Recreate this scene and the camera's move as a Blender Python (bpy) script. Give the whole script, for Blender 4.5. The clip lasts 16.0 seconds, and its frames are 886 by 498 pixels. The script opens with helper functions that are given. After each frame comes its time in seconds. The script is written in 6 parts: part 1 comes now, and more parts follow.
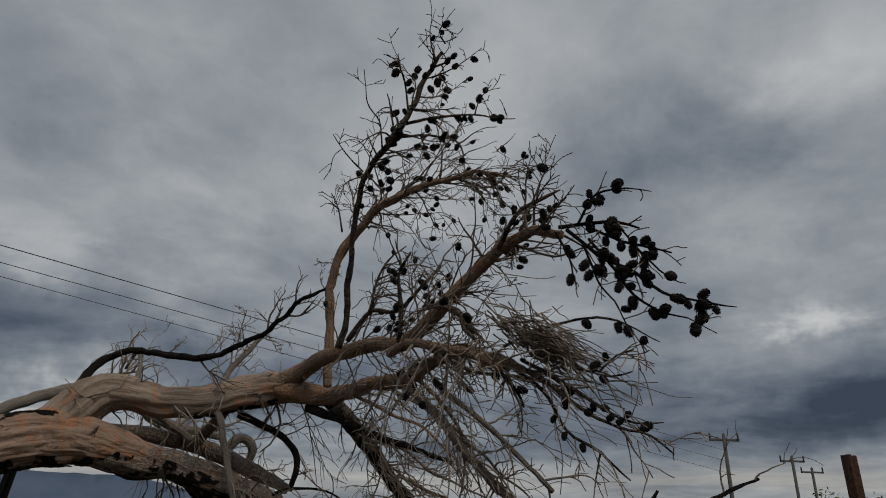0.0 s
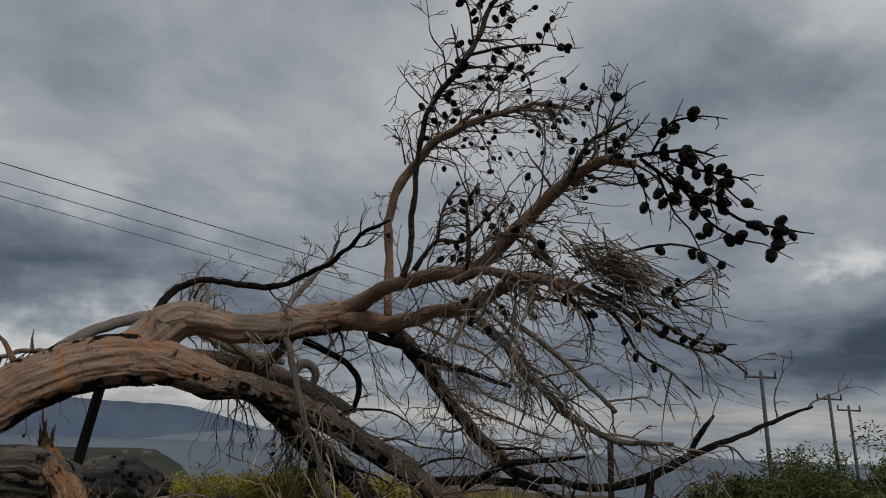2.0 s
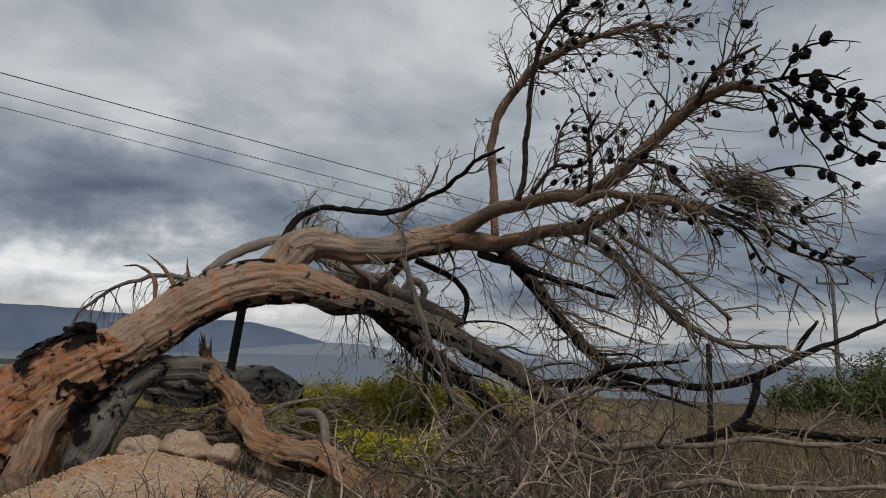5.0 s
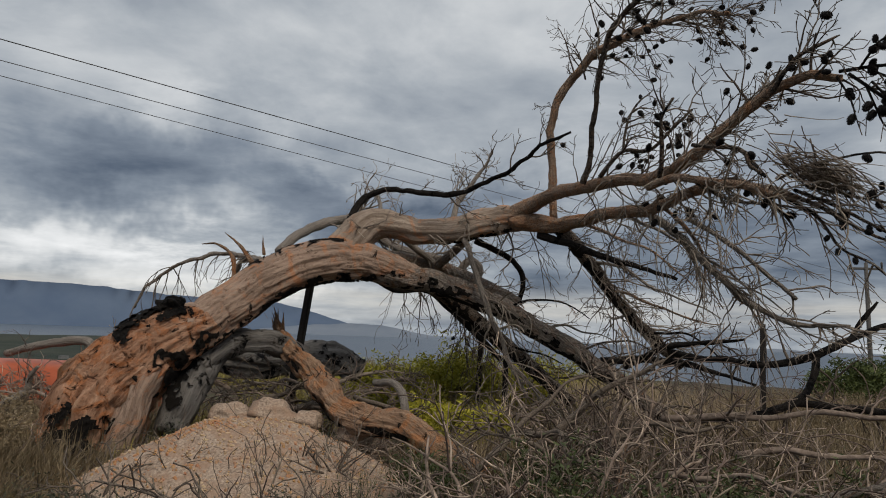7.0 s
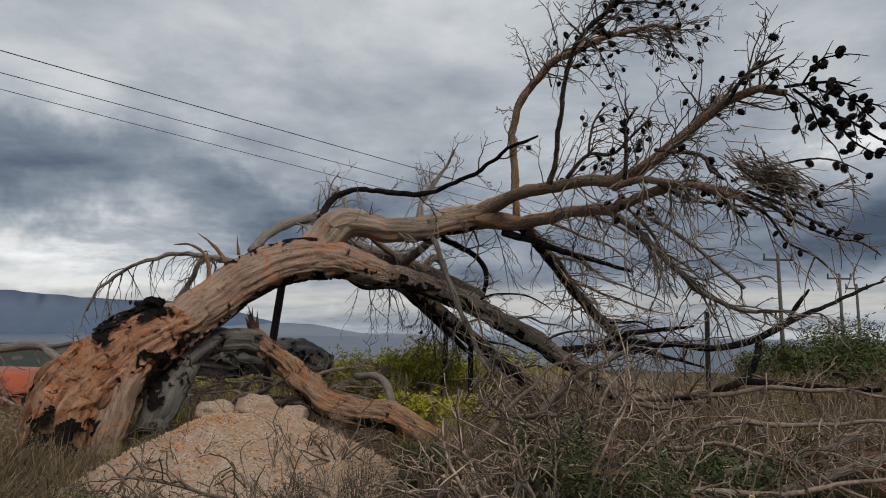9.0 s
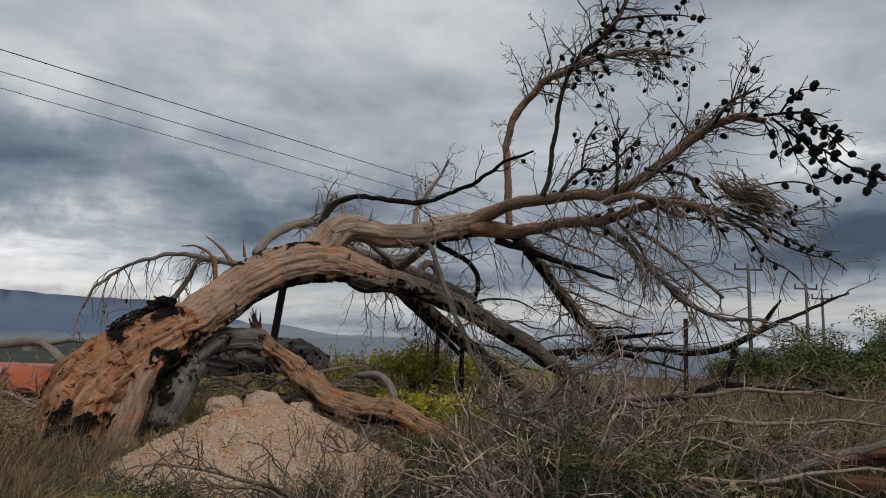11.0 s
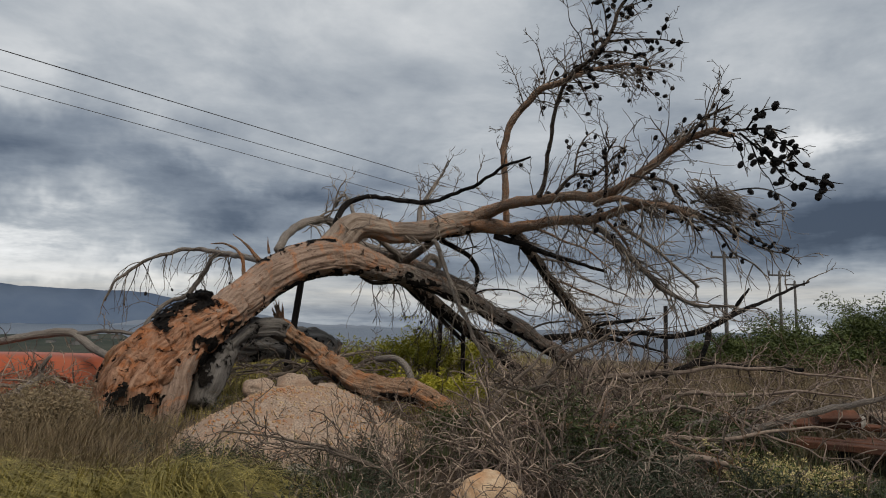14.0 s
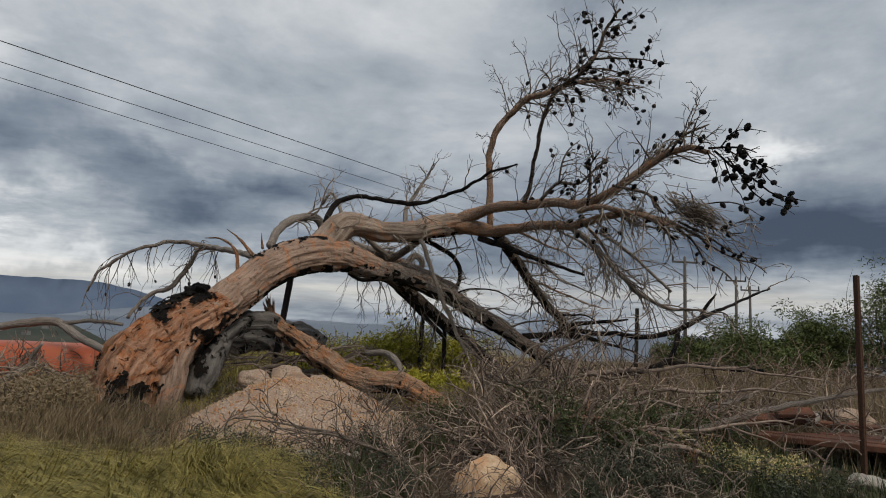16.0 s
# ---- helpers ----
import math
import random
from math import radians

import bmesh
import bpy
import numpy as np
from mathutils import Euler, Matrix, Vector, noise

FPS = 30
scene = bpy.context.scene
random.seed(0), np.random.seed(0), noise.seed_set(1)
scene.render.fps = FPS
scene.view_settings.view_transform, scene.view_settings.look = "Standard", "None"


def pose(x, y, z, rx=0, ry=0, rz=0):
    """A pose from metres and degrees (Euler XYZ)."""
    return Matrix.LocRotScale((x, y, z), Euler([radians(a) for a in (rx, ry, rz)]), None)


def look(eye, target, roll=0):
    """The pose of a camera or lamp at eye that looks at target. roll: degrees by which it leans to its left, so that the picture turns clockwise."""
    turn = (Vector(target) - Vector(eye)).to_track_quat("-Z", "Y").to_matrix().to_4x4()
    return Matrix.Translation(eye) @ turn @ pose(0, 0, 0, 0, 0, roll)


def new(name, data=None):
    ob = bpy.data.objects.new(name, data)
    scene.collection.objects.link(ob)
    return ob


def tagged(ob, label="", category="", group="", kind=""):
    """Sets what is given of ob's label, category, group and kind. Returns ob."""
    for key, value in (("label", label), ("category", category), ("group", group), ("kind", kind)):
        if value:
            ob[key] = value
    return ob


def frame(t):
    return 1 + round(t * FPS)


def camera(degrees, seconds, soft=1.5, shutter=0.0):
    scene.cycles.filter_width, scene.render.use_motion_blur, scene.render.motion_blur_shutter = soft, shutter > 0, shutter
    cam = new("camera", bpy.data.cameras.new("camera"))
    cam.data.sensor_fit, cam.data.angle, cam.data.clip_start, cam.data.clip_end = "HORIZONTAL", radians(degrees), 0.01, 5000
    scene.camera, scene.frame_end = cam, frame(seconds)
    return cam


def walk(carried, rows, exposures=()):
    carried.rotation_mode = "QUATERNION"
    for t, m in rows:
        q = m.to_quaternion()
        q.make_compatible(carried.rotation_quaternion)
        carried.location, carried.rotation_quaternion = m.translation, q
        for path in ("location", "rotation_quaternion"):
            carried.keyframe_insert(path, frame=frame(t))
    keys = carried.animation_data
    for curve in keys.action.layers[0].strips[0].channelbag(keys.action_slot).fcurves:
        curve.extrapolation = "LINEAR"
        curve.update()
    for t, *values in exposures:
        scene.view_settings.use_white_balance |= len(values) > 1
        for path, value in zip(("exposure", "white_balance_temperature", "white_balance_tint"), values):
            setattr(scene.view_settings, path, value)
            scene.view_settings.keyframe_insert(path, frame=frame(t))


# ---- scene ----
cam = camera(68.8, 16.0, soft=1.0)
PATH = [
    (0, (0.313, 0.209, 1.49), (0.259, 2.06, 2.247), 1.2),
    (0.5, (0.236, 0.188, 1.487), (0.185, 2.054, 2.204), 0.9),
    (1, (0.145, 0.149, 1.414), (0.091, 2.028, 2.096), 1.6),
    (1.5, (0.101, 0.127, 1.392), (0.025, 2.018, 2.039), 2.3),
    (2, (0.022, 0.085, 1.362), (-0.132, 1.994, 1.938), 2.2),
    (2.5, (-0.062, 0.02, 1.332), (-0.242, 1.943, 1.853), 2.8),
    (3, (-0.153, -0.037, 1.332), (-0.348, 1.894, 1.817), 3.2),
    (3.5, (-0.228, -0.158, 1.318), (-0.463, 1.776, 1.77), 2.8),
    (4, (-0.3, -0.319, 1.311), (-0.596, 1.616, 1.718), 1.9),
    (4.2, (-0.339, -0.356, 1.332), (-0.66, 1.583, 1.705), 1.8),
    (6.3, (-1.08, -0.813, 1.227), (-1.374, 1.143, 1.526), 0.8),
    (6.5, (-1.102, -0.84, 1.221), (-1.421, 1.112, 1.518), 1.1),
    (7, (-1.101, -0.95, 1.221), (-1.476, 0.998, 1.48), 2.1),
    (7.5, (-1.143, -1.073, 1.218), (-1.476, 0.884, 1.464), 1.9),
    (8, (-1.314, -1.156, 1.207), (-1.556, 0.812, 1.467), 0.9),
    (8.5, (-1.527, -1.27, 1.181), (-1.702, 0.704, 1.446), 0.7),
    (9, (-1.591, -1.392, 1.175), (-1.753, 0.585, 1.428), 0.6),
    (9.2, (-1.575, -1.44, 1.18), (-1.739, 0.538, 1.426), 0.9),
    (11.3, (-1.922, -1.949, 1.153), (-2.003, 0.03, 1.427), 1.5),
    (11.5, (-1.941, -2.016, 1.15), (-2.028, -0.038, 1.434), 1.7),
    (12, (-1.923, -2.218, 1.151), (-2.061, -0.241, 1.418), 1.5),
    (12.5, (-1.968, -2.371, 1.166), (-2.092, -0.391, 1.42), 1.3),
    (13, (-2.078, -2.531, 1.145), (-2.148, -0.548, 1.395), 0.7),
    (13.5, (-2.19, -2.697, 1.149), (-2.199, -0.711, 1.383), 1.0),
    (14, (-2.214, -2.839, 1.136), (-2.24, -0.852, 1.366), 0.9),
    (14.5, (-2.239, -3.005, 1.143), (-2.311, -1.018, 1.358), 1.4),
    (15, (-2.343, -3.087, 1.145), (-2.348, -1.098, 1.36), 1.8),
    (15.5, (-2.497, -3.165, 1.115), (-2.403, -1.178, 1.315), 1.6),
    (16, (-2.59, -3.278, 1.121), (-2.505, -1.293, 1.346), 2.1),
]
EXPOSURES = [(0.0, -0.66), (1.5, -0.56), (3.5, -0.30), (4.2, -0.15), (6.5, -0.08), (9.2, -0.02), (11.5, -0.05), (16.0, 0.0)]
walk(cam, [(t, look(eye, target, roll)) for t, eye, target, roll in PATH], EXPOSURES)

# ---- world, sun ----


def nodes_of(tree):
    tree.nodes.clear()
    return tree.nodes, tree.links


def mix_rgb(tree, fac, a, b):
    n = tree.nodes.new("ShaderNodeMix")
    n.data_type = "RGBA"
    for socket, value in ((n.inputs[0], fac), (n.inputs[6], a), (n.inputs[7], b)):
        if isinstance(value, (int, float)):
            socket.default_value = value
        elif isinstance(value, tuple):
            socket.default_value = (*value, 1)
        else:
            tree.links.new(value, socket)
    return n.outputs[2]


def calc(tree, op, a, b=0.0, c=0.0, clamp=False):
    n = tree.nodes.new("ShaderNodeMath")
    n.operation, n.use_clamp = op, clamp
    for socket, value in zip(n.inputs, (a, b, c)):
        if isinstance(value, (int, float)):
            socket.default_value = value
        else:
            tree.links.new(value, socket)
    return n.outputs[0]


def ramp(tree, fac, stops):
    n = tree.nodes.new("ShaderNodeValToRGB")
    tree.links.new(fac, n.inputs[0])
    el = n.color_ramp.elements
    while len(el) < len(stops):
        el.new(0.5)
    for e, (at, col) in zip(el, stops):
        e.position = at
        e.color = (*col, 1) if isinstance(col, tuple) else (col, col, col, 1)
    return n.outputs[0]


def noise_of(tree, vec, scale, detail=4, rough=0.55, distort=0.0, dims="3D"):
    n = tree.nodes.new("ShaderNodeTexNoise")
    n.noise_dimensions = dims
    if vec is not None:
        tree.links.new(vec, n.inputs["Vector"])
    for key, value in (("Scale", scale), ("Detail", detail), ("Roughness", rough), ("Distortion", distort)):
        n.inputs[key].default_value = value
    return n.outputs["Fac"]


SUN_EL, SUN_AZ = radians(48), radians(145)
world = bpy.data.worlds.new("overcast_sky")
scene.world = world
world.use_nodes = True
wt = world.node_tree
wn, wl = nodes_of(wt)
coord = wn.new("ShaderNodeTexCoord").outputs["Generated"]
sep = wn.new("ShaderNodeSeparateXYZ")
wl.new(coord, sep.inputs[0])
dx, dy, dz = sep.outputs
up = calc(wt, "MAXIMUM", dz, 0.0)
# clouds lie on a flat layer, so they shrink towards the horizon
stretch = calc(wt, "DIVIDE", 1.0, calc(wt, "ADD", up, 0.16))
comb = wn.new("ShaderNodeCombineXYZ")
wl.new(calc(wt, "MULTIPLY", dx, stretch), comb.inputs[0])
wl.new(calc(wt, "MULTIPLY", dy, stretch), comb.inputs[1])
layer = comb.outputs[0]
wisp = noise_of(wt, layer, 1.3, 7, 0.55, 0.35)
broad = noise_of(wt, layer, 0.55, 3, 0.5, 0.2)
fine = noise_of(wt, layer, 4.5, 6, 0.6, 0.3)
warp_a = calc(wt, "SUBTRACT", noise_of(wt, layer, 2.2, 5, 0.6), 0.5)
warp_b = calc(wt, "SUBTRACT", noise_of(wt, coord, 5.0, 5, 0.6), 0.5)
az = calc(wt, "MULTIPLY", calc(wt, "ARCTAN2", dx, dy), 57.296)
el = calc(wt, "MULTIPLY", calc(wt, "ARCSINE", dz), 57.296)
az_w = calc(wt, "MULTIPLY_ADD", warp_a, 26.0, az)
el_w = calc(wt, "MULTIPLY_ADD", warp_b, 13.0, el)


def bank(a, e, wa, we, amount):
    """A cloud bank round azimuth a and elevation e, in degrees."""
    u = calc(wt, "DIVIDE", calc(wt, "SUBTRACT", az_w, a), wa)
    v = calc(wt, "DIVIDE", calc(wt, "SUBTRACT", el_w, e), we)
    q = calc(wt, "MULTIPLY_ADD", u, u, calc(wt, "MULTIPLY", v, v))
    return calc(wt, "MULTIPLY", calc(wt, "EXPONENT", calc(wt, "MULTIPLY", q, -1.0)), amount)


# brightness of the cloud layer: broad tone, wisps, then the banks of this sky
tone = calc(wt, "MULTIPLY_ADD", wisp, 0.66, -0.18)
tone = calc(wt, "MULTIPLY_ADD", broad, 0.48, tone)
tone = calc(wt, "MULTIPLY_ADD", fine, 0.19, calc(wt, "SUBTRACT", tone, 0.02))
for b in ((-36, 12.8, 14, 3.4, -0.13), (-14, 11, 14, 3.0, -0.12), (22, 30, 10, 4.0, -0.15), (16, 8.6, 24, 4.2, -0.12), (42, 8, 16, 4.8, -0.09),
          (-42, 6.3, 11, 2.1, 0.33), (-26, 7.5, 10, 1.6, 0.05), (-22, 8.5, 7, 2.2, -0.10), (31, 13.6, 4, 1.1, 0.34), (29, 23, 5, 4, 0.08), (38, 32, 10, 6, 0.22), (-4, 30, 16, 10, 0.08),
          (-36, 17.5, 4, 2.2, 0.14), (-24, 26, 12, 6, 0.10), (-41, 13.5, 7, 2.6, -0.06), (-31, 12.0, 7, 2.0, -0.06), (-37, 6.4, 5, 1.6, 0.14), (12, 31, 6, 3.2, -0.08),
          (-40, 22, 12, 5, 0.08), (-9, 25, 6, 3.5, -0.05), (28, 18, 10, 2.5, -0.06), (-14, 10.8, 5, 1.3, -0.06), (-21, 12.6, 4, 0.9, 0.10), (32, 6.8, 10, 2.2, -0.16), (-28, 4.0, 13, 1.0, 0.24)):
    tone = calc(wt, "ADD", tone, bank(*b))
# thin bright gap over the horizon, broken by streaks
streak = wn.new("ShaderNodeCombineXYZ")
wl.new(calc(wt, "MULTIPLY", az, 0.055), streak.inputs[0])
wl.new(calc(wt, "MULTIPLY", el, 0.75), streak.inputs[1])
lines = noise_of(wt, streak.outputs[0], 1.0, 5, 0.6, 0.4)
gap_el = calc(wt, "DIVIDE", calc(wt, "SUBTRACT", el, 2.5), 1.2)
gap = calc(wt, "EXPONENT", calc(wt, "MULTIPLY", calc(wt, "MULTIPLY", gap_el, gap_el), -1.0))
gap_amount = calc(wt, "MULTIPLY", gap, calc(wt, "MULTIPLY_ADD", lines, 1.6, -0.45, True))
tone = calc(wt, "MULTIPLY_ADD", up, 0.20, calc(wt, "SUBTRACT", tone, 0.07))
tone = calc(wt, "MAXIMUM", tone, 0.05)
grey = ramp(wt, tone, [(0.0, (0.033, 0.047, 0.075)), (0.16, (0.087, 0.112, 0.154)), (0.32, (0.192, 0.225, 0.272)),
                       (0.48, (0.355, 0.386, 0.420)), (0.68, (0.62, 0.635, 0.645)), (1.0, (0.95, 0.95, 0.95))])
clouds = mix_rgb(wt, gap_amount, grey, (0.74, 0.69, 0.60))
sky = wn.new("ShaderNodeTexSky")
sky.sky_type, sky.sun_disc = "NISHITA", False
sky.sun_elevation, sky.sun_rotation = SUN_EL, SUN_AZ
bg_sky, bg_cloud, both, out = (wn.new(k) for k in ("ShaderNodeBackground", "ShaderNodeBackground", "ShaderNodeMixShader", "ShaderNodeOutputWorld"))
wl.new(sky.outputs[0], bg_sky.inputs[0])
bg_sky.inputs[1].default_value = 0.08
wl.new(clouds, bg_cloud.inputs[0])
bg_cloud.inputs[1].default_value = 1.2
both.inputs[0].default_value = 0.96
wl.new(bg_sky.outputs[0], both.inputs[1])
wl.new(bg_cloud.outputs[0], both.inputs[2])
wl.new(both.outputs[0], out.inputs[0])

sun = new("sun", bpy.data.lights.new("sun", "SUN"))
sun.data.energy, sun.data.angle, sun.data.color = 1.75, radians(25), (1.0, 0.875, 0.71)
sun.matrix_world = look((0, 0, 20), (-math.sin(SUN_AZ) * math.cos(SUN_EL), -math.cos(SUN_AZ) * math.cos(SUN_EL), 20 - math.sin(SUN_EL)))


# ---- materials ----
def surface(name, rough=0.9, metal=0.0):
    m = bpy.data.materials.new(name)
    m.use_nodes = True
    t = m.node_tree
    shader = t.nodes["Principled BSDF"]
    shader.inputs["Roughness"].default_value, shader.inputs["Metallic"].default_value = rough, metal
    shader.inputs["Specular IOR Level"].default_value = 0.25
    return m, t, shader


def relief(t, shader, height, strength, distance):
    b = t.nodes.new("ShaderNodeBump")
    b.inputs["Strength"].default_value, b.inputs["Distance"].default_value = strength, distance
    t.links.new(height, b.inputs["Height"])
    t.links.new(b.outputs[0], shader.inputs["Normal"])


def uv_scaled(t, u, v):
    c, m = t.nodes.new("ShaderNodeTexCoord"), t.nodes.new("ShaderNodeMapping")
    m.inputs["Scale"].default_value = (u, v, 1)
    t.links.new(c.outputs["UV"], m.inputs[0])
    return m.outputs[0]


def wood(name, pale, deep, torn, char, torn_at=0.6, char_at=0.64, grain=1.0, flake=2.6, shag=0.0, scaly=0.0, scale_size=18.0, bump=1.0):
    """Weathered trunk wood: pale and deep grain along the limb, torn warm patches, bark scales, charred patches."""
    m, t, sh = surface(name, 0.88)
    obj = t.nodes.new("ShaderNodeTexCoord").outputs["Object"]
    fibre = noise_of(t, uv_scaled(t, 26 * grain, 1.6 * grain), 1.0, 6, 0.65, 0.3)
    cloud = noise_of(t, obj, 2.3, 5, 0.6, 0.4)
    patch = noise_of(t, obj, flake, 8, 0.7, 1.2)
    black = noise_of(t, obj, 4.6, 8, 0.7, 0.6)
    speck = noise_of(t, uv_scaled(t, 60 * grain, 9 * grain), 1.0, 5, 0.7, 0.2)
    base = mix_rgb(t, ramp(t, fibre, [(0.3, 0.0), (0.7, 1.0)]), deep, pale)
    base = mix_rgb(t, ramp(t, cloud, [(0.35, 0.0), (0.7, 0.45)]), base, tuple(0.55 * c for c in deep))
    base = mix_rgb(t, ramp(t, patch, [(torn_at - 0.05, 0.0), (torn_at + 0.08, 0.85)]), base, torn)
    base = mix_rgb(t, ramp(t, speck, [(0.32, 0.7), (0.42, 0.0)]), base, tuple(0.3 * c for c in deep))
    if shag:
        flakes = noise_of(t, uv_scaled(t, 19, 6.0), 1.0, 9, 0.72, 1.6)
        base = mix_rgb(t, ramp(t, flakes, [(0.37, shag), (0.45, 0.0)]), base, (0.060, 0.027, 0.017))
        base = mix_rgb(t, ramp(t, flakes, [(0.54, 0.0), (0.64, 0.55 * shag)]), base, pale)
        fibre = calc(t, "MULTIPLY_ADD", flakes, 2.4 * shag, fibre)
    if scaly:
        warp = t.nodes.new("ShaderNodeVectorMath")
        warp.operation = "MULTIPLY_ADD"
        nz = t.nodes.new("ShaderNodeTexNoise")
        nz.inputs["Scale"].default_value, nz.inputs["Detail"].default_value = 9.0, 4
        t.links.new(obj, nz.inputs["Vector"])
        t.links.new(nz.outputs["Color"], warp.inputs[0])
        warp.inputs[1].default_value = (0.07, 0.07, 0.07)
        t.links.new(obj, warp.inputs[2])
        edge, cell = t.nodes.new("ShaderNodeTexVoronoi"), t.nodes.new("ShaderNodeTexVoronoi")
        edge.feature = "DISTANCE_TO_EDGE"
        for v in (edge, cell):
            v.inputs["Scale"].default_value = scale_size
            t.links.new(warp.outputs[0], v.inputs["Vector"])
        tone = t.nodes.new("ShaderNodeSeparateColor")
        t.links.new(cell.outputs["Color"], tone.inputs[0])
        base = mix_rgb(t, calc(t, "MULTIPLY", tone.outputs[0], 0.55 * scaly), base, tuple(0.35 * c for c in deep))
        base = mix_rgb(t, ramp(t, tone.outputs[1], [(0.72, 0.0), (0.8, 0.6 * scaly)]), base, torn)
        crack = ramp(t, edge.outputs["Distance"], [(0.0, scaly), (0.10, 0.0)])
        base = mix_rgb(t, crack, base, tuple(0.18 * c for c in deep))
        fibre = calc(t, "MULTIPLY_ADD", crack, -0.8, calc(t, "MULTIPLY_ADD", tone.outputs[2], 0.5 * scaly, fibre))
    mask = ramp(t, black, [(char_at - 0.02, 0.0), (char_at + 0.03, 1.0)])
    base = mix_rgb(t, mask, base, char)
    t.links.new(base, sh.inputs["Base Color"])
    sh.inputs["Specular IOR Level"].default_value = 0.12
    h = calc(t, "MULTIPLY_ADD", patch, 0.9, fibre)
    h = calc(t, "MULTIPLY_ADD", mask, 0.7, h)
    relief(t, sh, h, bump, 0.045)
    return m


def plain(name, a, b, scale=30.0, rough=0.9, metal=0.0, bump=0.3, spread=0.25, third=None):
    """A surface of two or three tones, mottled at two scales and varied from piece to piece."""
    m, t, sh = surface(name, rough, metal)
    obj = t.nodes.new("ShaderNodeTexCoord").outputs["Object"]
    n1, n2 = noise_of(t, obj, scale, 5, 0.6), noise_of(t, obj, scale * 0.13, 3, 0.6)
    col = mix_rgb(t, ramp(t, n1, [(0.3, 0.0), (0.72, 1.0)]), a, b)
    if third:
        col = mix_rgb(t, ramp(t, n2, [(0.45, 0.0), (0.62, 0.8)]), col, third)
    isl = t.nodes.new("ShaderNodeNewGeometry").outputs["Random Per Island"]
    hsv = t.nodes.new("ShaderNodeHueSaturation")
    t.links.new(calc(t, "MULTIPLY_ADD", isl, 2 * spread, 1 - spread), hsv.inputs["Value"])
    t.links.new(calc(t, "MULTIPLY_ADD", isl, 0.03, 0.485), hsv.inputs["Hue"])
    t.links.new(col, hsv.inputs["Color"])
    t.links.new(hsv.outputs[0], sh.inputs["Base Color"])
    if bump:
        relief(t, sh, n1, bump, 0.4 / scale)
    return m


def leafy(name, a, b, rough=0.6, gap_shade=0.7):
    m, t, sh = surface(name, rough)
    geo = t.nodes.new("ShaderNodeNewGeometry")
    col = mix_rgb(t, geo.outputs["Random Per Island"], a, b)
    n = noise_of(t, t.nodes.new("ShaderNodeTexCoord").outputs["Object"], 1.6, 3)
    col = mix_rgb(t, ramp(t, n, [(0.35, 0.0), (0.7, 0.55)]), col, tuple(0.5 * c for c in a))
    # noise patches darken the leaves, painting in the shaded gaps between tufts
    clump = noise_of(t, t.nodes.new("ShaderNodeTexCoord").outputs["Object"], 6.5, 4, 0.6)
    col = mix_rgb(t, ramp(t, clump, [(0.42, 0.0), (0.62, gap_shade)]), col, tuple(0.36 * c for c in b))
    t.links.new(col, sh.inputs["Base Color"])
    return m


STUMP = wood("torn_stump_wood", (0.72, 0.47, 0.33), (0.35, 0.155, 0.085), (0.56, 0.215, 0.085), (0.010, 0.010, 0.011), 0.53, 0.61, 1.3, 4.5, 0.9)
TAN = wood("bare_tan_trunk_wood", (0.46, 0.345, 0.275), (0.24, 0.165, 0.125), (0.44, 0.19, 0.088), (0.012, 0.011, 0.011), 0.56, 0.63, 2.0, 3.4, 0.6, 0.0, 18.0, 0.6)
TRUNK = wood("stripped_trunk_wood", (0.43, 0.36, 0.30), (0.20, 0.145, 0.112), (0.46, 0.20, 0.09), (0.012, 0.011, 0.011), 0.56, 0.68, 1.9, 2.6, 0.3, 0.0, 18.0, 0.5)
GREY = wood("silver_grey_limb_wood", (0.50, 0.44, 0.39), (0.19, 0.155, 0.13), (0.33, 0.16, 0.08), (0.012, 0.011, 0.011), 0.60, 0.66, 1.9, 2.6, 0.0, 0.4)
SCORCHED = wood("half_charred_limb_bark", (0.38, 0.31, 0.255), (0.14, 0.112, 0.094), (0.20, 0.12, 0.08), (0.008, 0.008, 0.009), 0.70, 0.58, 1.9, 2.6, 0.0, 0.8, 22.0)
BROWN = wood("brown_branch_bark", (0.68, 0.505, 0.38), (0.33, 0.225, 0.165), (0.56, 0.26, 0.12), (0.02, 0.016, 0.014), 0.58, 0.69, 1.6, 2.6, 0.0, 0.5, 24.0)
CHAR = wood("charred_black_bark", (0.045, 0.038, 0.034), (0.014, 0.013, 0.013), (0.07, 0.05, 0.035), (0.006, 0.006, 0.007), 0.72, 0.55, 1.5)
PALE = wood("bleached_branch_wood", (0.40, 0.36, 0.32), (0.20, 0.17, 0.15), (0.30, 0.22, 0.16), (0.03, 0.028, 0.026), 0.66, 0.72, 1.5)
ORANGE = wood("fresh_split_wood", (0.60, 0.41, 0.28), (0.20, 0.12, 0.08), (0.46, 0.20, 0.085), (0.014, 0.012, 0.011), 0.53, 0.62, 1.4, 4.0, 0.4)
ASHGREY = wood("ash_grey_log_wood", (0.26, 0.245, 0.23), (0.10, 0.094, 0.09), (0.10, 0.09, 0.08), (0.007, 0.007, 0.008), 0.66, 0.56)
TWIG_DARK = plain("dark_twig_bark", (0.046, 0.037, 0.030), (0.19, 0.152, 0.124), 60, 0.9, 0, 0.3, 0.45)
TWIG_GREY = plain("grey_twig_bark", (0.135, 0.112, 0.094), (0.32, 0.268, 0.222), 60, 0.9, 0, 0.3, 0.4)
BRUSH = plain("dry_brushwood", (0.055, 0.041, 0.034), (0.42, 0.325, 0.265), 12, 0.95, 0, 0.2, 0.7)
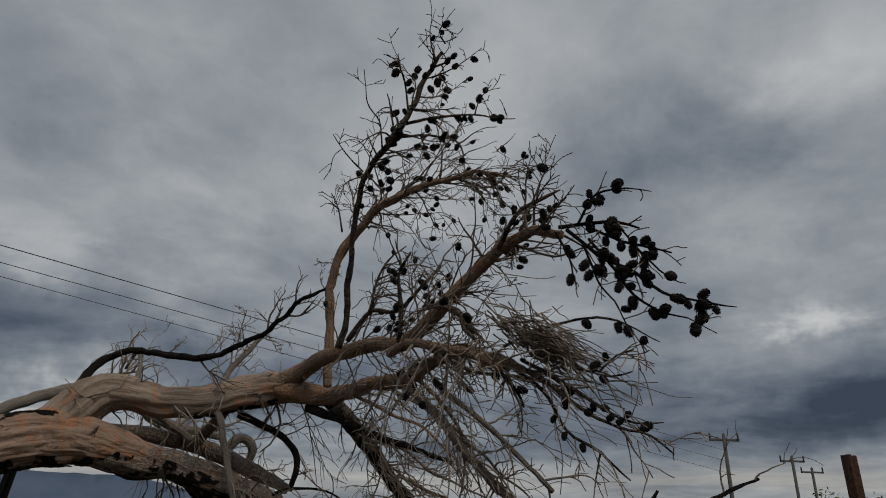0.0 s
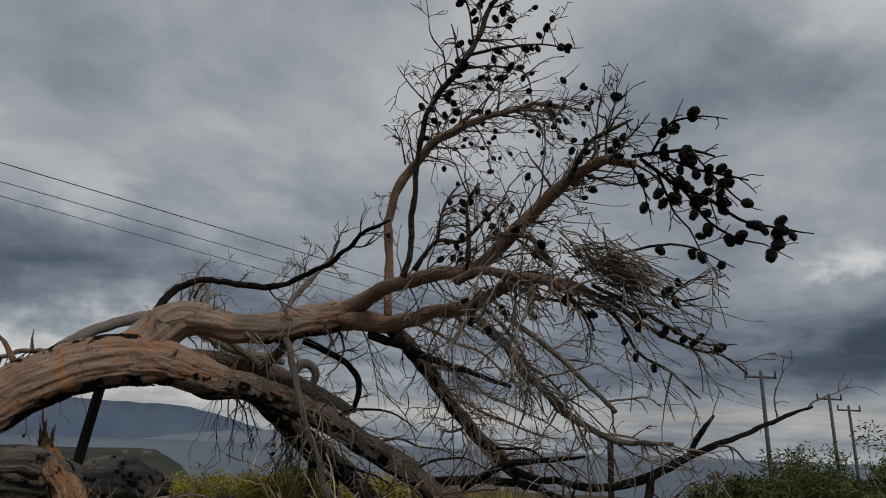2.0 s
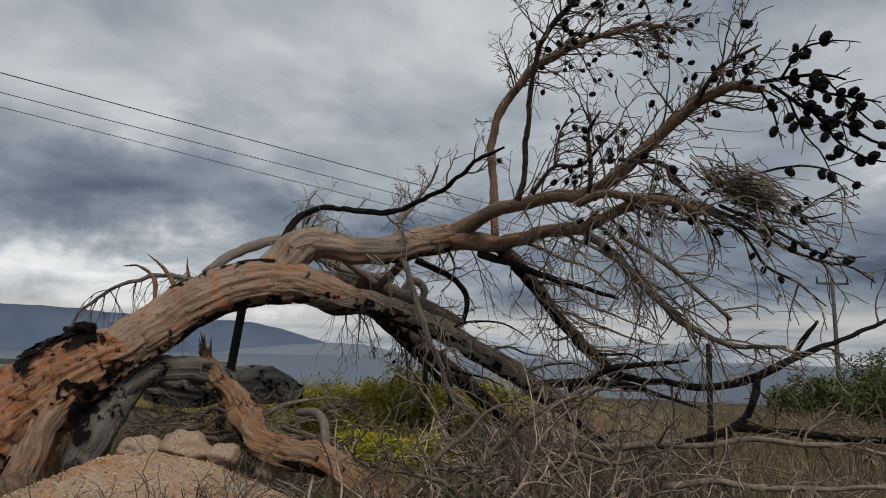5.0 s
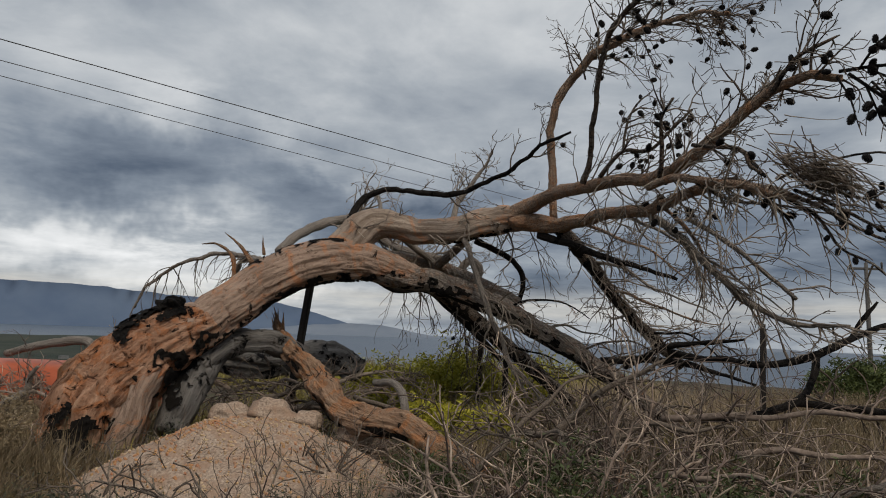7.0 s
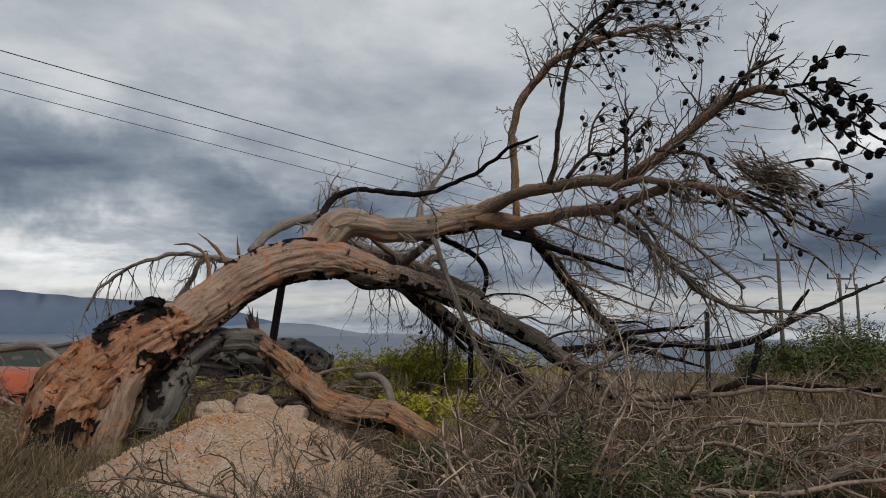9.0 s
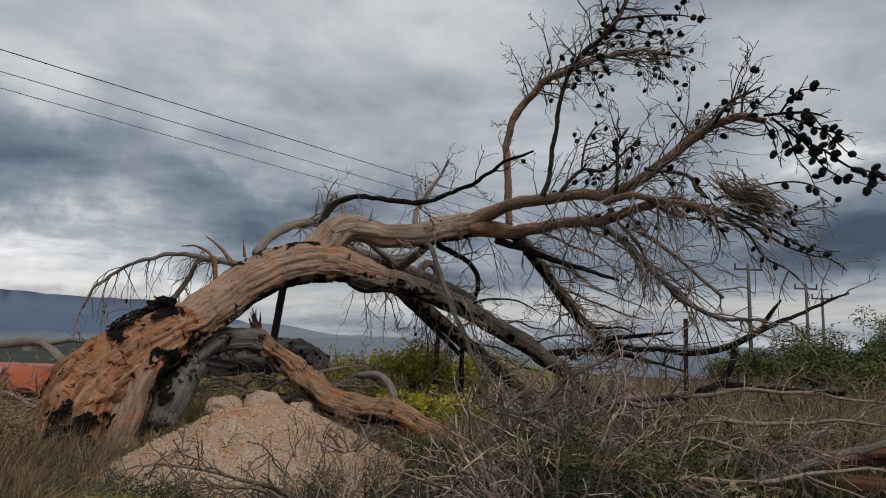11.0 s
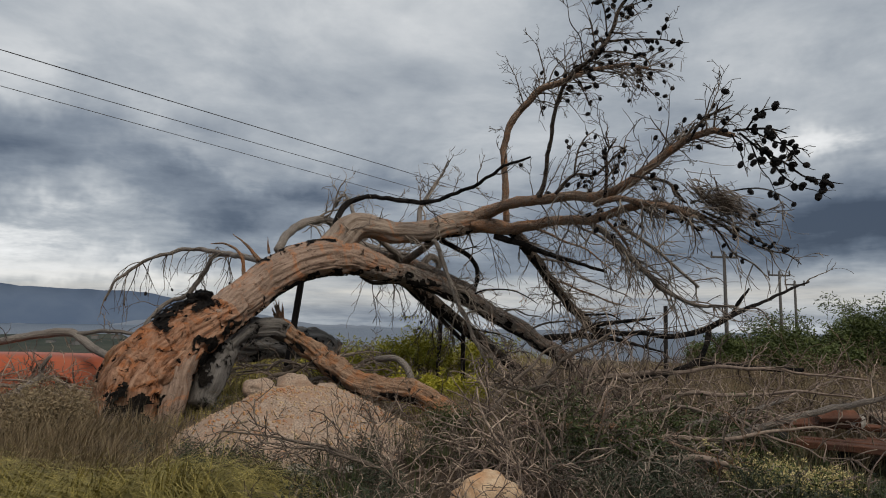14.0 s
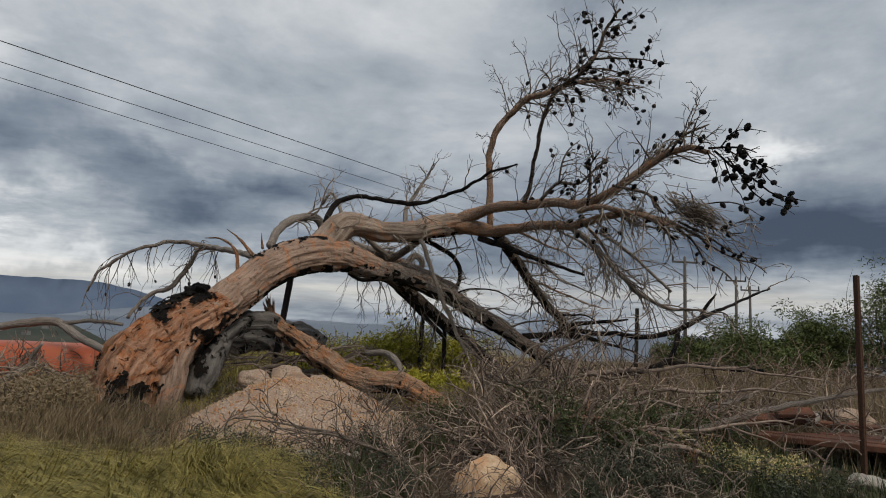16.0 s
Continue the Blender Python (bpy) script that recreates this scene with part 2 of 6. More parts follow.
LITTER = plain("fallen_branch_bark", (0.12, 0.09, 0.073), (0.31, 0.242, 0.20), 22, 0.95, 0, 0.5, 0.3)
BRUSH_RED = plain("reddish_brushwood", (0.124, 0.081, 0.059), (0.223, 0.155, 0.118), 40, 0.95, 0, 0.2, 0.5)
CONE = plain("pine_cone_scales", (0.009, 0.009, 0.011), (0.034, 0.030, 0.028), 90, 0.8, 0, 0.3, 0.4)
IRON = plain("dark_iron", (0.012, 0.012, 0.013), (0.035, 0.028, 0.024), 50, 0.7, 0.3, 0.3, 0.1)
RUST = plain("rusty_iron", (0.045, 0.026, 0.020), (0.11, 0.055, 0.035), 45, 0.9, 0.2, 0.5, 0.15)
STONE = plain("sandy_boulder_stone", (0.34, 0.225, 0.14), (0.581, 0.44, 0.31), 16, 0.95, 0, 1.0, 0.05, (0.42, 0.20, 0.085))
PALESTONE = plain("pale_stone", (0.255, 0.238, 0.212), (0.391, 0.365, 0.332), 25, 0.95, 0, 0.7, 0.15)
CONGLOM = plain("gravelly_mound_rock", (0.15, 0.105, 0.08), (0.49, 0.385, 0.305), 46, 0.97, 0, 1.0, 0.1, (0.29, 0.19, 0.135))
GRASS = leafy("yellow_green_grass", (0.52, 0.43, 0.13), (0.14, 0.125, 0.034))
DRYGRASS = leafy("dry_straw_grass", (0.36, 0.28, 0.17), (0.16, 0.12, 0.072), 0.6, 0.5)
STRAW = leafy("pale_field_straw", (0.52, 0.41, 0.275), (0.30, 0.235, 0.155), 0.6, 0.4)
GREEN = leafy("green_weeds", (0.039, 0.062, 0.021), (0.094, 0.114, 0.040))
BLUEGREEN = leafy("grey_green_herbs", (0.030, 0.042, 0.024), (0.075, 0.085, 0.055))
BROOM = leafy("yellow_green_broom", (0.27, 0.28, 0.03), (0.52, 0.46, 0.055), 0.6, 0.3)
OLEASTER = leafy("olive_green_shrub_leaves", (0.055, 0.080, 0.024), (0.150, 0.180, 0.055), 0.6, 0.5)
WEED = leafy("pale_green_weed_leaves", (0.13, 0.16, 0.045), (0.24, 0.26, 0.10))
STEM = plain("shrub_stems", (0.028, 0.022, 0.017), (0.11, 0.09, 0.07), 30)
PETAL = leafy("cream_flowers", (0.62, 0.50, 0.20), (0.76, 0.66, 0.38), 0.6, 0.1)


def ground_material():
    m, t, sh = surface("dry_earth_and_grass", 0.97)
    obj = t.nodes.new("ShaderNodeTexCoord").outputs["Object"]
    a, b, c = noise_of(t, obj, 14, 6, 0.65), noise_of(t, obj, 0.7, 5, 0.6, 0.4), noise_of(t, obj, 0.012, 6, 0.65, 0.3)
    col = mix_rgb(t, ramp(t, a, [(0.3, 0.0), (0.7, 1.0)]), (0.026, 0.019, 0.014), (0.095, 0.066, 0.043))
    col = mix_rgb(t, ramp(t, b, [(0.45, 0.0), (0.6, 0.75)]), col, (0.060, 0.060, 0.032))
    s = t.nodes.new("ShaderNodeSeparateXYZ")
    t.links.new(obj, s.inputs[0])
    away = ramp(t, calc(t, "MULTIPLY", calc(t, "SUBTRACT", s.outputs[1], 30.0), 1 / 60.0), [(0.0, 0.0), (1.0, 1.0)])
    scrub = mix_rgb(t, ramp(t, c, [(0.4, 0.0), (0.6, 1.0)]), (0.016, 0.025, 0.017), (0.042, 0.046, 0.031))
    col = mix_rgb(t, away, col, scrub)
    t.links.new(col, sh.inputs["Base Color"])
    relief(t, sh, a, 0.8, 0.03)
    return m


def water_material():
    m, t, sh = surface("grey_sea_water", 0.35)
    obj = t.nodes.new("ShaderNodeTexCoord").outputs["Object"]
    n = noise_of(t, obj, 0.004, 6, 0.6, 0.5)
    t.links.new(mix_rgb(t, n, (0.040, 0.062, 0.100), (0.075, 0.103, 0.145)), sh.inputs["Base Color"])
    relief(t, sh, noise_of(t, obj, 0.15, 5, 0.6), 0.6, 1.5)
    return m


EARTH, SEA = ground_material(), water_material()
# distance haze is mixed into the base colours of both far ranges
HILL_FAR = plain("haze_painted_mountain", (0.075, 0.112, 0.18), (0.105, 0.145, 0.21), 0.004, 1.0, 0, 0, 0.0)
HILL_NEAR = plain("haze_painted_hills", (0.15, 0.185, 0.235), (0.185, 0.215, 0.26), 0.006, 1.0, 0, 0, 0.0)
WHITEWALL = plain("grey_plaster_wall", (0.15, 0.15, 0.15), (0.20, 0.20, 0.195), 2, 0.9, 0, 0.1, 0.05)
TILE = plain("terracotta_roof", (0.10, 0.07, 0.06), (0.14, 0.095, 0.08), 2, 0.9, 0, 0.1, 0.05)
REDPAINT = plain("faded_orange_red_paint", (0.34, 0.065, 0.028), (0.43, 0.105, 0.048), 5, 0.5, 0, 0.1, 0.04, (0.32, 0.085, 0.045))
# near-black of wheels, seams and drum, also the painted shade under the boards
BLACKGAP = plain("shade_and_tyre_black", (0.008, 0.008, 0.008), (0.02, 0.018, 0.016), 30)
BOARD = plain("red_brown_boards", (0.085, 0.034, 0.020), (0.178, 0.072, 0.043), 12, 0.85, 0, 0.5, 0.3, (0.068, 0.038, 0.030))
TIMBER = plain("grey_pole_timber", (0.065, 0.062, 0.060), (0.11, 0.105, 0.10), 8, 0.9)
CABLE = plain("black_cable", (0.06, 0.06, 0.065), (0.085, 0.085, 0.09), 10, 0.6)


# ---- building tools ----
class Soup:
    """Vertices, faces and UVs that become one mesh."""

    def __init__(self):
        self.v, self.f, self.uv = [], [], []

    def tube(self, path, sides, rough=0.0, seed=0, cap=True, twist=0.0, torn=0.0):
        """A tapered tube along (point, radius) pairs; rough: lumps, as a share of the radius."""
        start, length = len(self.v), 0.0
        tangent = (path[1][0] - path[0][0]).normalized()
        side = tangent.orthogonal().normalized()
        grid = []
        for i, (p, r) in enumerate(path):
            a, b = path[max(i - 1, 0)][0], path[min(i + 1, len(path) - 1)][0]
            tangent = (b - a).normalized() if (b - a).length > 1e-9 else tangent
            side = (side - tangent * side.dot(tangent)).normalized()
            other = tangent.cross(side)
            if i:
                length += (p - path[i - 1][0]).length
            for k in range(sides):
                an = 2 * math.pi * k / sides + twist * length
                d = side * math.cos(an) + other * math.sin(an)
                rr = r
                if rough:
                    ca, sa = math.cos(an), math.sin(an)
                    along = length / (r + 0.05) * 0.35 + seed
                    rr *= 1 + rough * (0.9 * noise.noise(Vector((ca * 0.9, sa * 0.9, along * 0.8))) + 0.8 * noise.noise(Vector((ca * 3.2, sa * 3.2, along)))
                                       + 0.5 * noise.noise(Vector((ca * 8, sa * 8, along * 2.2))) + 0.3 * noise.noise(Vector((ca * 16, sa * 16, along * 7))))
                if torn:
                    ca, sa = math.cos(an), math.sin(an)
                    fade = torn * max(0.12, 1 - 1.5 * i / len(path))
                    rr *= 1 + fade * (0.10 - 0.55 * abs(noise.noise(Vector((ca * 4, sa * 4, length * 0.7 + 3)))) - 0.30 * abs(noise.noise(Vector((ca * 11 + 5, sa * 11, length * 1.6))))
                                      + 0.14 * noise.noise(Vector((ca * 24, sa * 24, length * 4.5))) + 0.20 * noise.noise(Vector((ca * 7, sa * 7, length * 8))))
                self.v.append(p + d * rr)
                grid.append((k / sides * 2 * math.pi * r, length))
        n = len(path)
        for i in range(n - 1):
            for k in range(sides):
                a, b = start + i * sides + k, start + i * sides + (k + 1) % sides
                self.f.append((a, b, b + sides, a + sides))
                ua, ub = k / sides, (k + 1) / sides
                va, vb = grid[i * sides][1], grid[(i + 1) * sides][1]
                self.uv.extend(((ua, va), (ub, va), (ub, vb), (ua, vb)))
        if cap:
            for i in (0, n - 1):
                ring = [start + i * sides + k for k in range(sides)]
                self.f.append(tuple(ring if i else ring[::-1]))
                self.uv.extend([(0.1, grid[i * sides][1])] * sides)

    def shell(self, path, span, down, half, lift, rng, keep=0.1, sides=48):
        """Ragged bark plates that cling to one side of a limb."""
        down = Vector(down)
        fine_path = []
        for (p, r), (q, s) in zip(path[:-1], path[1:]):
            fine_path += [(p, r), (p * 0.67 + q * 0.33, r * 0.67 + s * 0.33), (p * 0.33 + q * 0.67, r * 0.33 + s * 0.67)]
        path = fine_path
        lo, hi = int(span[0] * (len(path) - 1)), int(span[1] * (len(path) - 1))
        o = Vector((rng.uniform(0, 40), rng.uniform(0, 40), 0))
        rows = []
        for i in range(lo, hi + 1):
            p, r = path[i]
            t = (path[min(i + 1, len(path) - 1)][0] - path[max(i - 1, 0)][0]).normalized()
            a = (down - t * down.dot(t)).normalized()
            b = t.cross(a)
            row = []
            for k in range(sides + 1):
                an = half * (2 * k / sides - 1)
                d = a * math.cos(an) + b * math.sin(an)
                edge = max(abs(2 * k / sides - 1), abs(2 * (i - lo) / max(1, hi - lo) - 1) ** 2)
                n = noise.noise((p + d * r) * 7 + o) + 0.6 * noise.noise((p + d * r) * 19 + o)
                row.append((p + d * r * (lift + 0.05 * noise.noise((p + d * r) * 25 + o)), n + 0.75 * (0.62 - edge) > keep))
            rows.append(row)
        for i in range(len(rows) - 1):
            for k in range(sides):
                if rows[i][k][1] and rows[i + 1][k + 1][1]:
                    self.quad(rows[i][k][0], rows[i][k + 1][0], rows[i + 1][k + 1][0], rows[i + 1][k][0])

    def quad(self, a, b, c, d):
        s = len(self.v)
        self.v.extend((a, b, c, d))
        self.f.append((s, s + 1, s + 2, s + 3))
        self.uv.extend(((0, 0), (1, 0), (1, 1), (0, 1)))

    def tri(self, a, b, c):
        s = len(self.v)
        self.v.extend((a, b, c))
        self.f.append((s, s + 1, s + 2))
        self.uv.extend(((0, 0), (1, 0), (0.5, 1)))

    def box(self, m, sx, sy, sz, bevel=0.0):
        """A box of those sizes round the pose m, with chamfered long edges."""
        b = min(bevel, sx / 3, sy / 3, sz / 3)
        ring = [(-sy / 2 + b, -sz / 2), (sy / 2 - b, -sz / 2), (sy / 2, -sz / 2 + b), (sy / 2, sz / 2 - b),
                (sy / 2 - b, sz / 2), (-sy / 2 + b, sz / 2), (-sy / 2, sz / 2 - b), (-sy / 2, -sz / 2 + b)]
        if not b:
            ring = [(-sy / 2, -sz / 2), (sy / 2, -sz / 2), (sy / 2, sz / 2), (-sy / 2, sz / 2)]
        s, n = len(self.v), len(ring)
        for x in (-sx / 2, sx / 2):
            self.v.extend(m @ Vector((x, y, z)) for y, z in ring)
        for k in range(n):
            j = (k + 1) % n
            self.f.append((s + k, s + n + k, s + n + j, s + j))
            self.uv.extend(((0, k / n), (sx, k / n), (sx, j / n + 0.01), (0, j / n + 0.01)))
        for i in (0, 1):
            cap = [s + i * n + k for k in range(n)]
            self.f.append(tuple(cap if not i else cap[::-1]))
            self.uv.extend([(0.2, 0.2)] * n)

    def mesh(self, name, material, smooth=True):
        me = bpy.data.meshes.new(name)
        me.from_pydata(self.v, [], self.f)
        layer_uv = me.uv_layers.new(name="UVMap")
        layer_uv.data.foreach_set("uv", np.array(self.uv, dtype=np.float32).ravel())
        if smooth:
            me.polygons.foreach_set("use_smooth", np.ones(len(me.polygons), dtype=bool))
        me.materials.append(material)
        me.update()
        return me


def thing(name, soup, material, label, category, group="", kind="", smooth=True):
    return tagged(new(name, soup.mesh(name, material, smooth)), label, category, group, kind)


def holder(name, place, label, category, group="", kind=""):
    ob = new(name)
    ob.location = place
    return tagged(ob, label, category, group, kind)


def part(name, soup, material, parent, label="", smooth=True):
    """Links a soup in world metres as one mesh under a thing or a part."""
    base = Vector((0, 0, 0))
    o = parent
    while o is not None:
        base += o.location
        o = o.parent
    soup.v = [v - base for v in soup.v]
    ob = new(name, soup.mesh(name, material, smooth))
    ob.parent = parent
    return tagged(ob, label)


def glide(line, step=0.06):
    """A smooth run of (point, radius) pairs through the given points."""
    q = [(Vector(p[:3]), p[3]) for p in line]
    q = [(q[0][0] * 2 - q[1][0], q[0][1])] + q + [(q[-1][0] * 2 - q[-2][0], q[-1][1])]
    run = []
    for i in range(1, len(q) - 2):
        (p0, r0), (p1, r1), (p2, r2), (p3, r3) = q[i - 1:i + 3]
        n = max(2, int((p2 - p1).length / step))
        for k in range(n):
            t = k / n
            h = [-0.5 * t + t * t - 0.5 * t ** 3, 1 - 2.5 * t * t + 1.5 * t ** 3, 0.5 * t + 2 * t * t - 1.5 * t ** 3, -0.5 * t * t + 0.5 * t ** 3]
            run.append((p0 * h[0] + p1 * h[1] + p2 * h[2] + p3 * h[3], r1 + (r2 - r1) * t))
    run.append(q[-2])
    return run


def wander(path, amount, rng, scale=4.0):
    """Small kinks and swellings, as dead wood has them."""
    o = Vector((rng.uniform(0, 50), rng.uniform(0, 50), rng.uniform(0, 50)))
    return [(p + (noise.noise_vector(p * scale + o) + noise.noise_vector(p * scale * 3.1 + o) * 0.45 * min(1, (0.05 / r) ** 2)) * amount * min(1, i / 3), r * (1 + min(0.2, 0.006 / r) * noise.noise(p * 7 + o))) for i, (p, r) in enumerate(path)]


def sprout(soup, p, d, length, r, rng, sag=0.3, wild=0.35, depth=1, kids=3, tips=None, sides=4, aim=None, least=0.0026):
    """A crooked twig with side twigs; its ends are added to tips."""
    n = max(4, min(12, int(length / 0.045)))
    step = length / n
    d = d.normalized()
    path = [(p.copy(), r)]
    spots = []
    for i in range(1, n + 1):
        d = d + Vector((rng.gauss(0, wild), rng.gauss(0, wild), rng.gauss(0, wild))) * 0.55 + Vector((0, 0, -sag * 0.25))
        if aim is not None:
            d += aim * 0.12
        d.normalize()
        p = p + d * step
        path.append((p.copy(), max(r * (1 - 0.68 * i / n), least)))
        spots.append((p.copy(), d.copy(), i / n))
    soup.tube(path, sides, cap=False)
    if tips is not None:
        tips.append((path[-1][0], d.copy()))
    if depth > 0:
        for _ in range(kids):
            q, e, s = rng.choice(spots[max(0, n // 5):])
            out = e.orthogonal().normalized()
            out.rotate(Matrix.Rotation(rng.uniform(0, 6.28), 3, e))
            sprout(soup, q, e * 0.9 + out * rng.uniform(0.5, 1.1), length * rng.uniform(0.3, 0.65), max(r * (1 - 0.66 * s) * 0.8, 1.15 * least), rng, sag, wild, depth - 1, max(1, kids - 1), tips, sides, aim, least)


def smoothstep(a, b, x):
    t = min(1, max(0, (x - a) / (b - a)))
    return t * t * (3 - 2 * t)


def height(x, y):
    """The ground: nearly level round the tree, falling away to the sea behind it."""
    z = -0.40 + 0.24 * smoothstep(-3, 4.5, y)
    z += 0.06 * noise.noise(Vector((x * 0.6, y * 0.6, 0))) + 0.025 * noise.noise(Vector((x * 2.1, y * 2.1, 5)))
    z -= 0.55 * math.exp(-((x + 10) / 3.2) ** 2 - ((y - 10) / 2.5) ** 2)
    z -= 0.26 * math.exp(-((x - 2.5) / 1.4) ** 2 - ((y - 3.5) / 1.3) ** 2)
    d = math.hypot(x + 2, y)
    if y > 0 and d > 13:
        left = smoothstep(-0.30, -0.47, math.atan2(x + 2, y))
        fall = 0.02 * max(0, d - 13) ** 1.0 * (1 - left) * smoothstep(13, 30, d) + 0.13 * max(0, d - 30) * (1 - left)
        fall += left * (0.055 * min(d - 13, 160) + 0.016 * max(0, d - 173))
        z -= fall
        z += min(d * 0.006, 3.0) * noise.noise(Vector((x * 0.012, y * 0.012, 3))) * smoothstep(25, 120, d)
    return max(z, -60.0)

def rock_shape(center, size, seed, cuts=5, lump=0.25):
    """A weathered stone: a sphere pressed by facets and lumps."""
    r = random.Random(seed)
    planes = [(Vector((r.gauss(0, 1), r.gauss(0, 1), r.gauss(0, 0.8))).normalized(), r.uniform(0.62, 0.9)) for _ in range(cuts)]
    s = Soup()
    nu, nv = 32, 20
    for i in range(nv + 1):
        th = math.pi * i / nv
        for k in range(nu):
            ph = 2 * math.pi * k / nu
            d = Vector((math.sin(th) * math.cos(ph), math.sin(th) * math.sin(ph), math.cos(th)))
            q = 1.0
            for n, o in planes:
                c = d.dot(n)
                if c > 0.01:
                    q = min(q, o / c)
            q *= 1 + lump * 0.5 * noise.noise(d * 2 + Vector((seed, 0, 0))) + lump * 0.2 * noise.noise(d * 6 + Vector((0, seed, 0)))
            s.v.append(Vector(center) + Vector((d.x * size[0], d.y * size[1], d.z * size[2])) * q)
    for i in range(nv):
        for k in range(nu):
            a, b = i * nu + k, i * nu + (k + 1) % nu
            s.f.append((a, a + nu, b + nu, b))
            s.uv.extend(((0, 0), (0, 1), (1, 1), (1, 0)))
    return s


# ---- the land ----
def build_ground():
    s = Soup()
    radii = [0.0] + [0.35 * i for i in range(1, 60)]
    while radii[-1] < 4600:
        radii.append(radii[-1] * 1.07)
    spokes = 160
    for r in radii:
        for k in range(spokes):
            a = 2 * math.pi * k / spokes
            x, y = -2 + r * math.sin(a), 3 + r * math.cos(a)
            s.v.append(Vector((x, y, height(x, y))))
    for i in range(len(radii) - 1):
        for k in range(spokes):
            a, b = i * spokes + k, i * spokes + (k + 1) % spokes
            s.f.append((a, b, b + spokes, a + spokes))
            s.uv.extend(((0, 0), (1, 0), (1, 1), (0, 1)))
    ob = thing("ground", s, EARTH, "dry earth with sparse grass, sloping to the sea", "ground", kind="structure")
    for p in ob.data.polygons:
        if p.normal.z < 0:
            p.flip()


def build_sea():
    s = Soup()
    s.quad(Vector((-4800, 60, -30)), Vector((4800, 60, -30)), Vector((4800, 4700, -30)), Vector((-4800, 4700, -30)))
    thing("water", s, SEA, "calm grey-blue sea under a cloudy sky", "sea", kind="structure")


def ridge(name, dist, az0, az1, crest, material, label):
    """A far mountain range: crest(az in degrees) gives its height in degrees over the horizon."""
    s = Soup()
    n = 220
    for i in range(n + 1):
        a = az0 + (az1 - az0) * i / n
        h = dist * math.tan(radians(max(crest(a), -0.45)))
        h += dist * 0.0016 * noise.noise(Vector((a * 0.9, dist, 0))) + dist * 0.0007 * noise.noise(Vector((a * 4, dist, 1)))
        for k, (d, z) in enumerate(((dist * 0.93, -31), (dist * 0.96, -31 + (h + 31) * 0.45), (dist, h), (dist * 1.03, -31))):
            w = 1 + 0.012 * noise.noise(Vector((a * 1.5, k * 3.0, 7)))
            s.v.append(Vector((d * w * math.sin(radians(a)), d * w * math.cos(radians(a)), z)))
    for i in range(n):
        for k in range(3):
            a = i * 4 + k
            s.f.append((a, a + 4, a + 5, a + 1))
            s.uv.extend(((0, 0), (1, 0), (1, 1), (0, 1)))
    thing(name, s, material, label, "mountains", kind="structure")


def hump(a, c, w, h):
    return h * math.exp(-((a - c) / w) ** 2)


build_ground()
build_sea()
# both ranges wear colours with the blue haze painted in
ridge("backdrop_1", 4300, -75, 60, lambda a: -0.5 + 2.75 * smoothstep(-13, -27, a) + 0.55 * smoothstep(-30, -42, a), HILL_FAR, "mountain range across the bay with blue haze in its colour")
ridge("backdrop_2", 3900, -60, 40, lambda a: -0.75 + hump(a, -16.5, 4.5, 1.15) + hump(a, -23, 5, 0.9) + hump(a, -8, 4, 0.5) + hump(a, 15, 12, 0.5), HILL_NEAR, "low hills on the far shore with grey-blue haze in their colour")


def house(x, y, w, d, h, turn):
    base = height(x, y)
    ob = holder("house", (x, y, base - 0.5), "small grey plastered house with a tiled roof among scrub", "house", "houses on the headland")
    m = pose(x, y, base + h / 2 - 0.5, 0, 0, turn)
    s = Soup()
    s.box(m, w, d, h + 1)
    part("wall", s, WHITEWALL, ob, smooth=False)
    s = Soup()
    top = [m @ Vector((sx * w * 0.55, sy * d * 0.55, h / 2 + 0.5)) for sx, sy in ((-1, -1), (1, -1), (1, 1), (-1, 1))]
    r1, r2 = m @ Vector((-w * 0.3, 0, h / 2 + h * 0.45)), m @ Vector((w * 0.3, 0, h / 2 + h * 0.45))
    s.quad(top[0], top[1], r2, r1), s.quad(top[2], top[3], r1, r2), s.tri(top[1], top[2], r2), s.tri(top[3], top[0], r1)
    part("roof", s, TILE, ob, smooth=False)


rng = random.Random(5)
for az_deg, dist in ((-41, 210), (-38, 300), (-36.5, 180), (-35, 420), (-33.5, 260), (-32, 500), (-30.5, 350), (-29, 620), (-43, 380), (-27.5, 700)):
    house(dist * math.sin(radians(az_deg)), dist * math.cos(radians(az_deg)), dist * rng.uniform(0.007, 0.012), dist * 0.007, dist * rng.uniform(0.003, 0.005), rng.uniform(0, 90))


# ---- the fallen pine ----
tree = holder("fallen_pine", (-5.9, 5.5, 0.0), "fallen dead pine with torn orange trunk and bare branches", "tree")
rng = random.Random(11)
cone_spots = []


def limb(line, material, sides=12, rough=0.06, kink=0.012, label="", name="limb", step=0.06, torn=0.0):
    run = wander(glide(line, step), kink, rng)
    s = Soup()
    s.tube(run, sides, rough, rng.uniform(0, 40), torn=torn)
    return part(name, s, material, tree, label), run


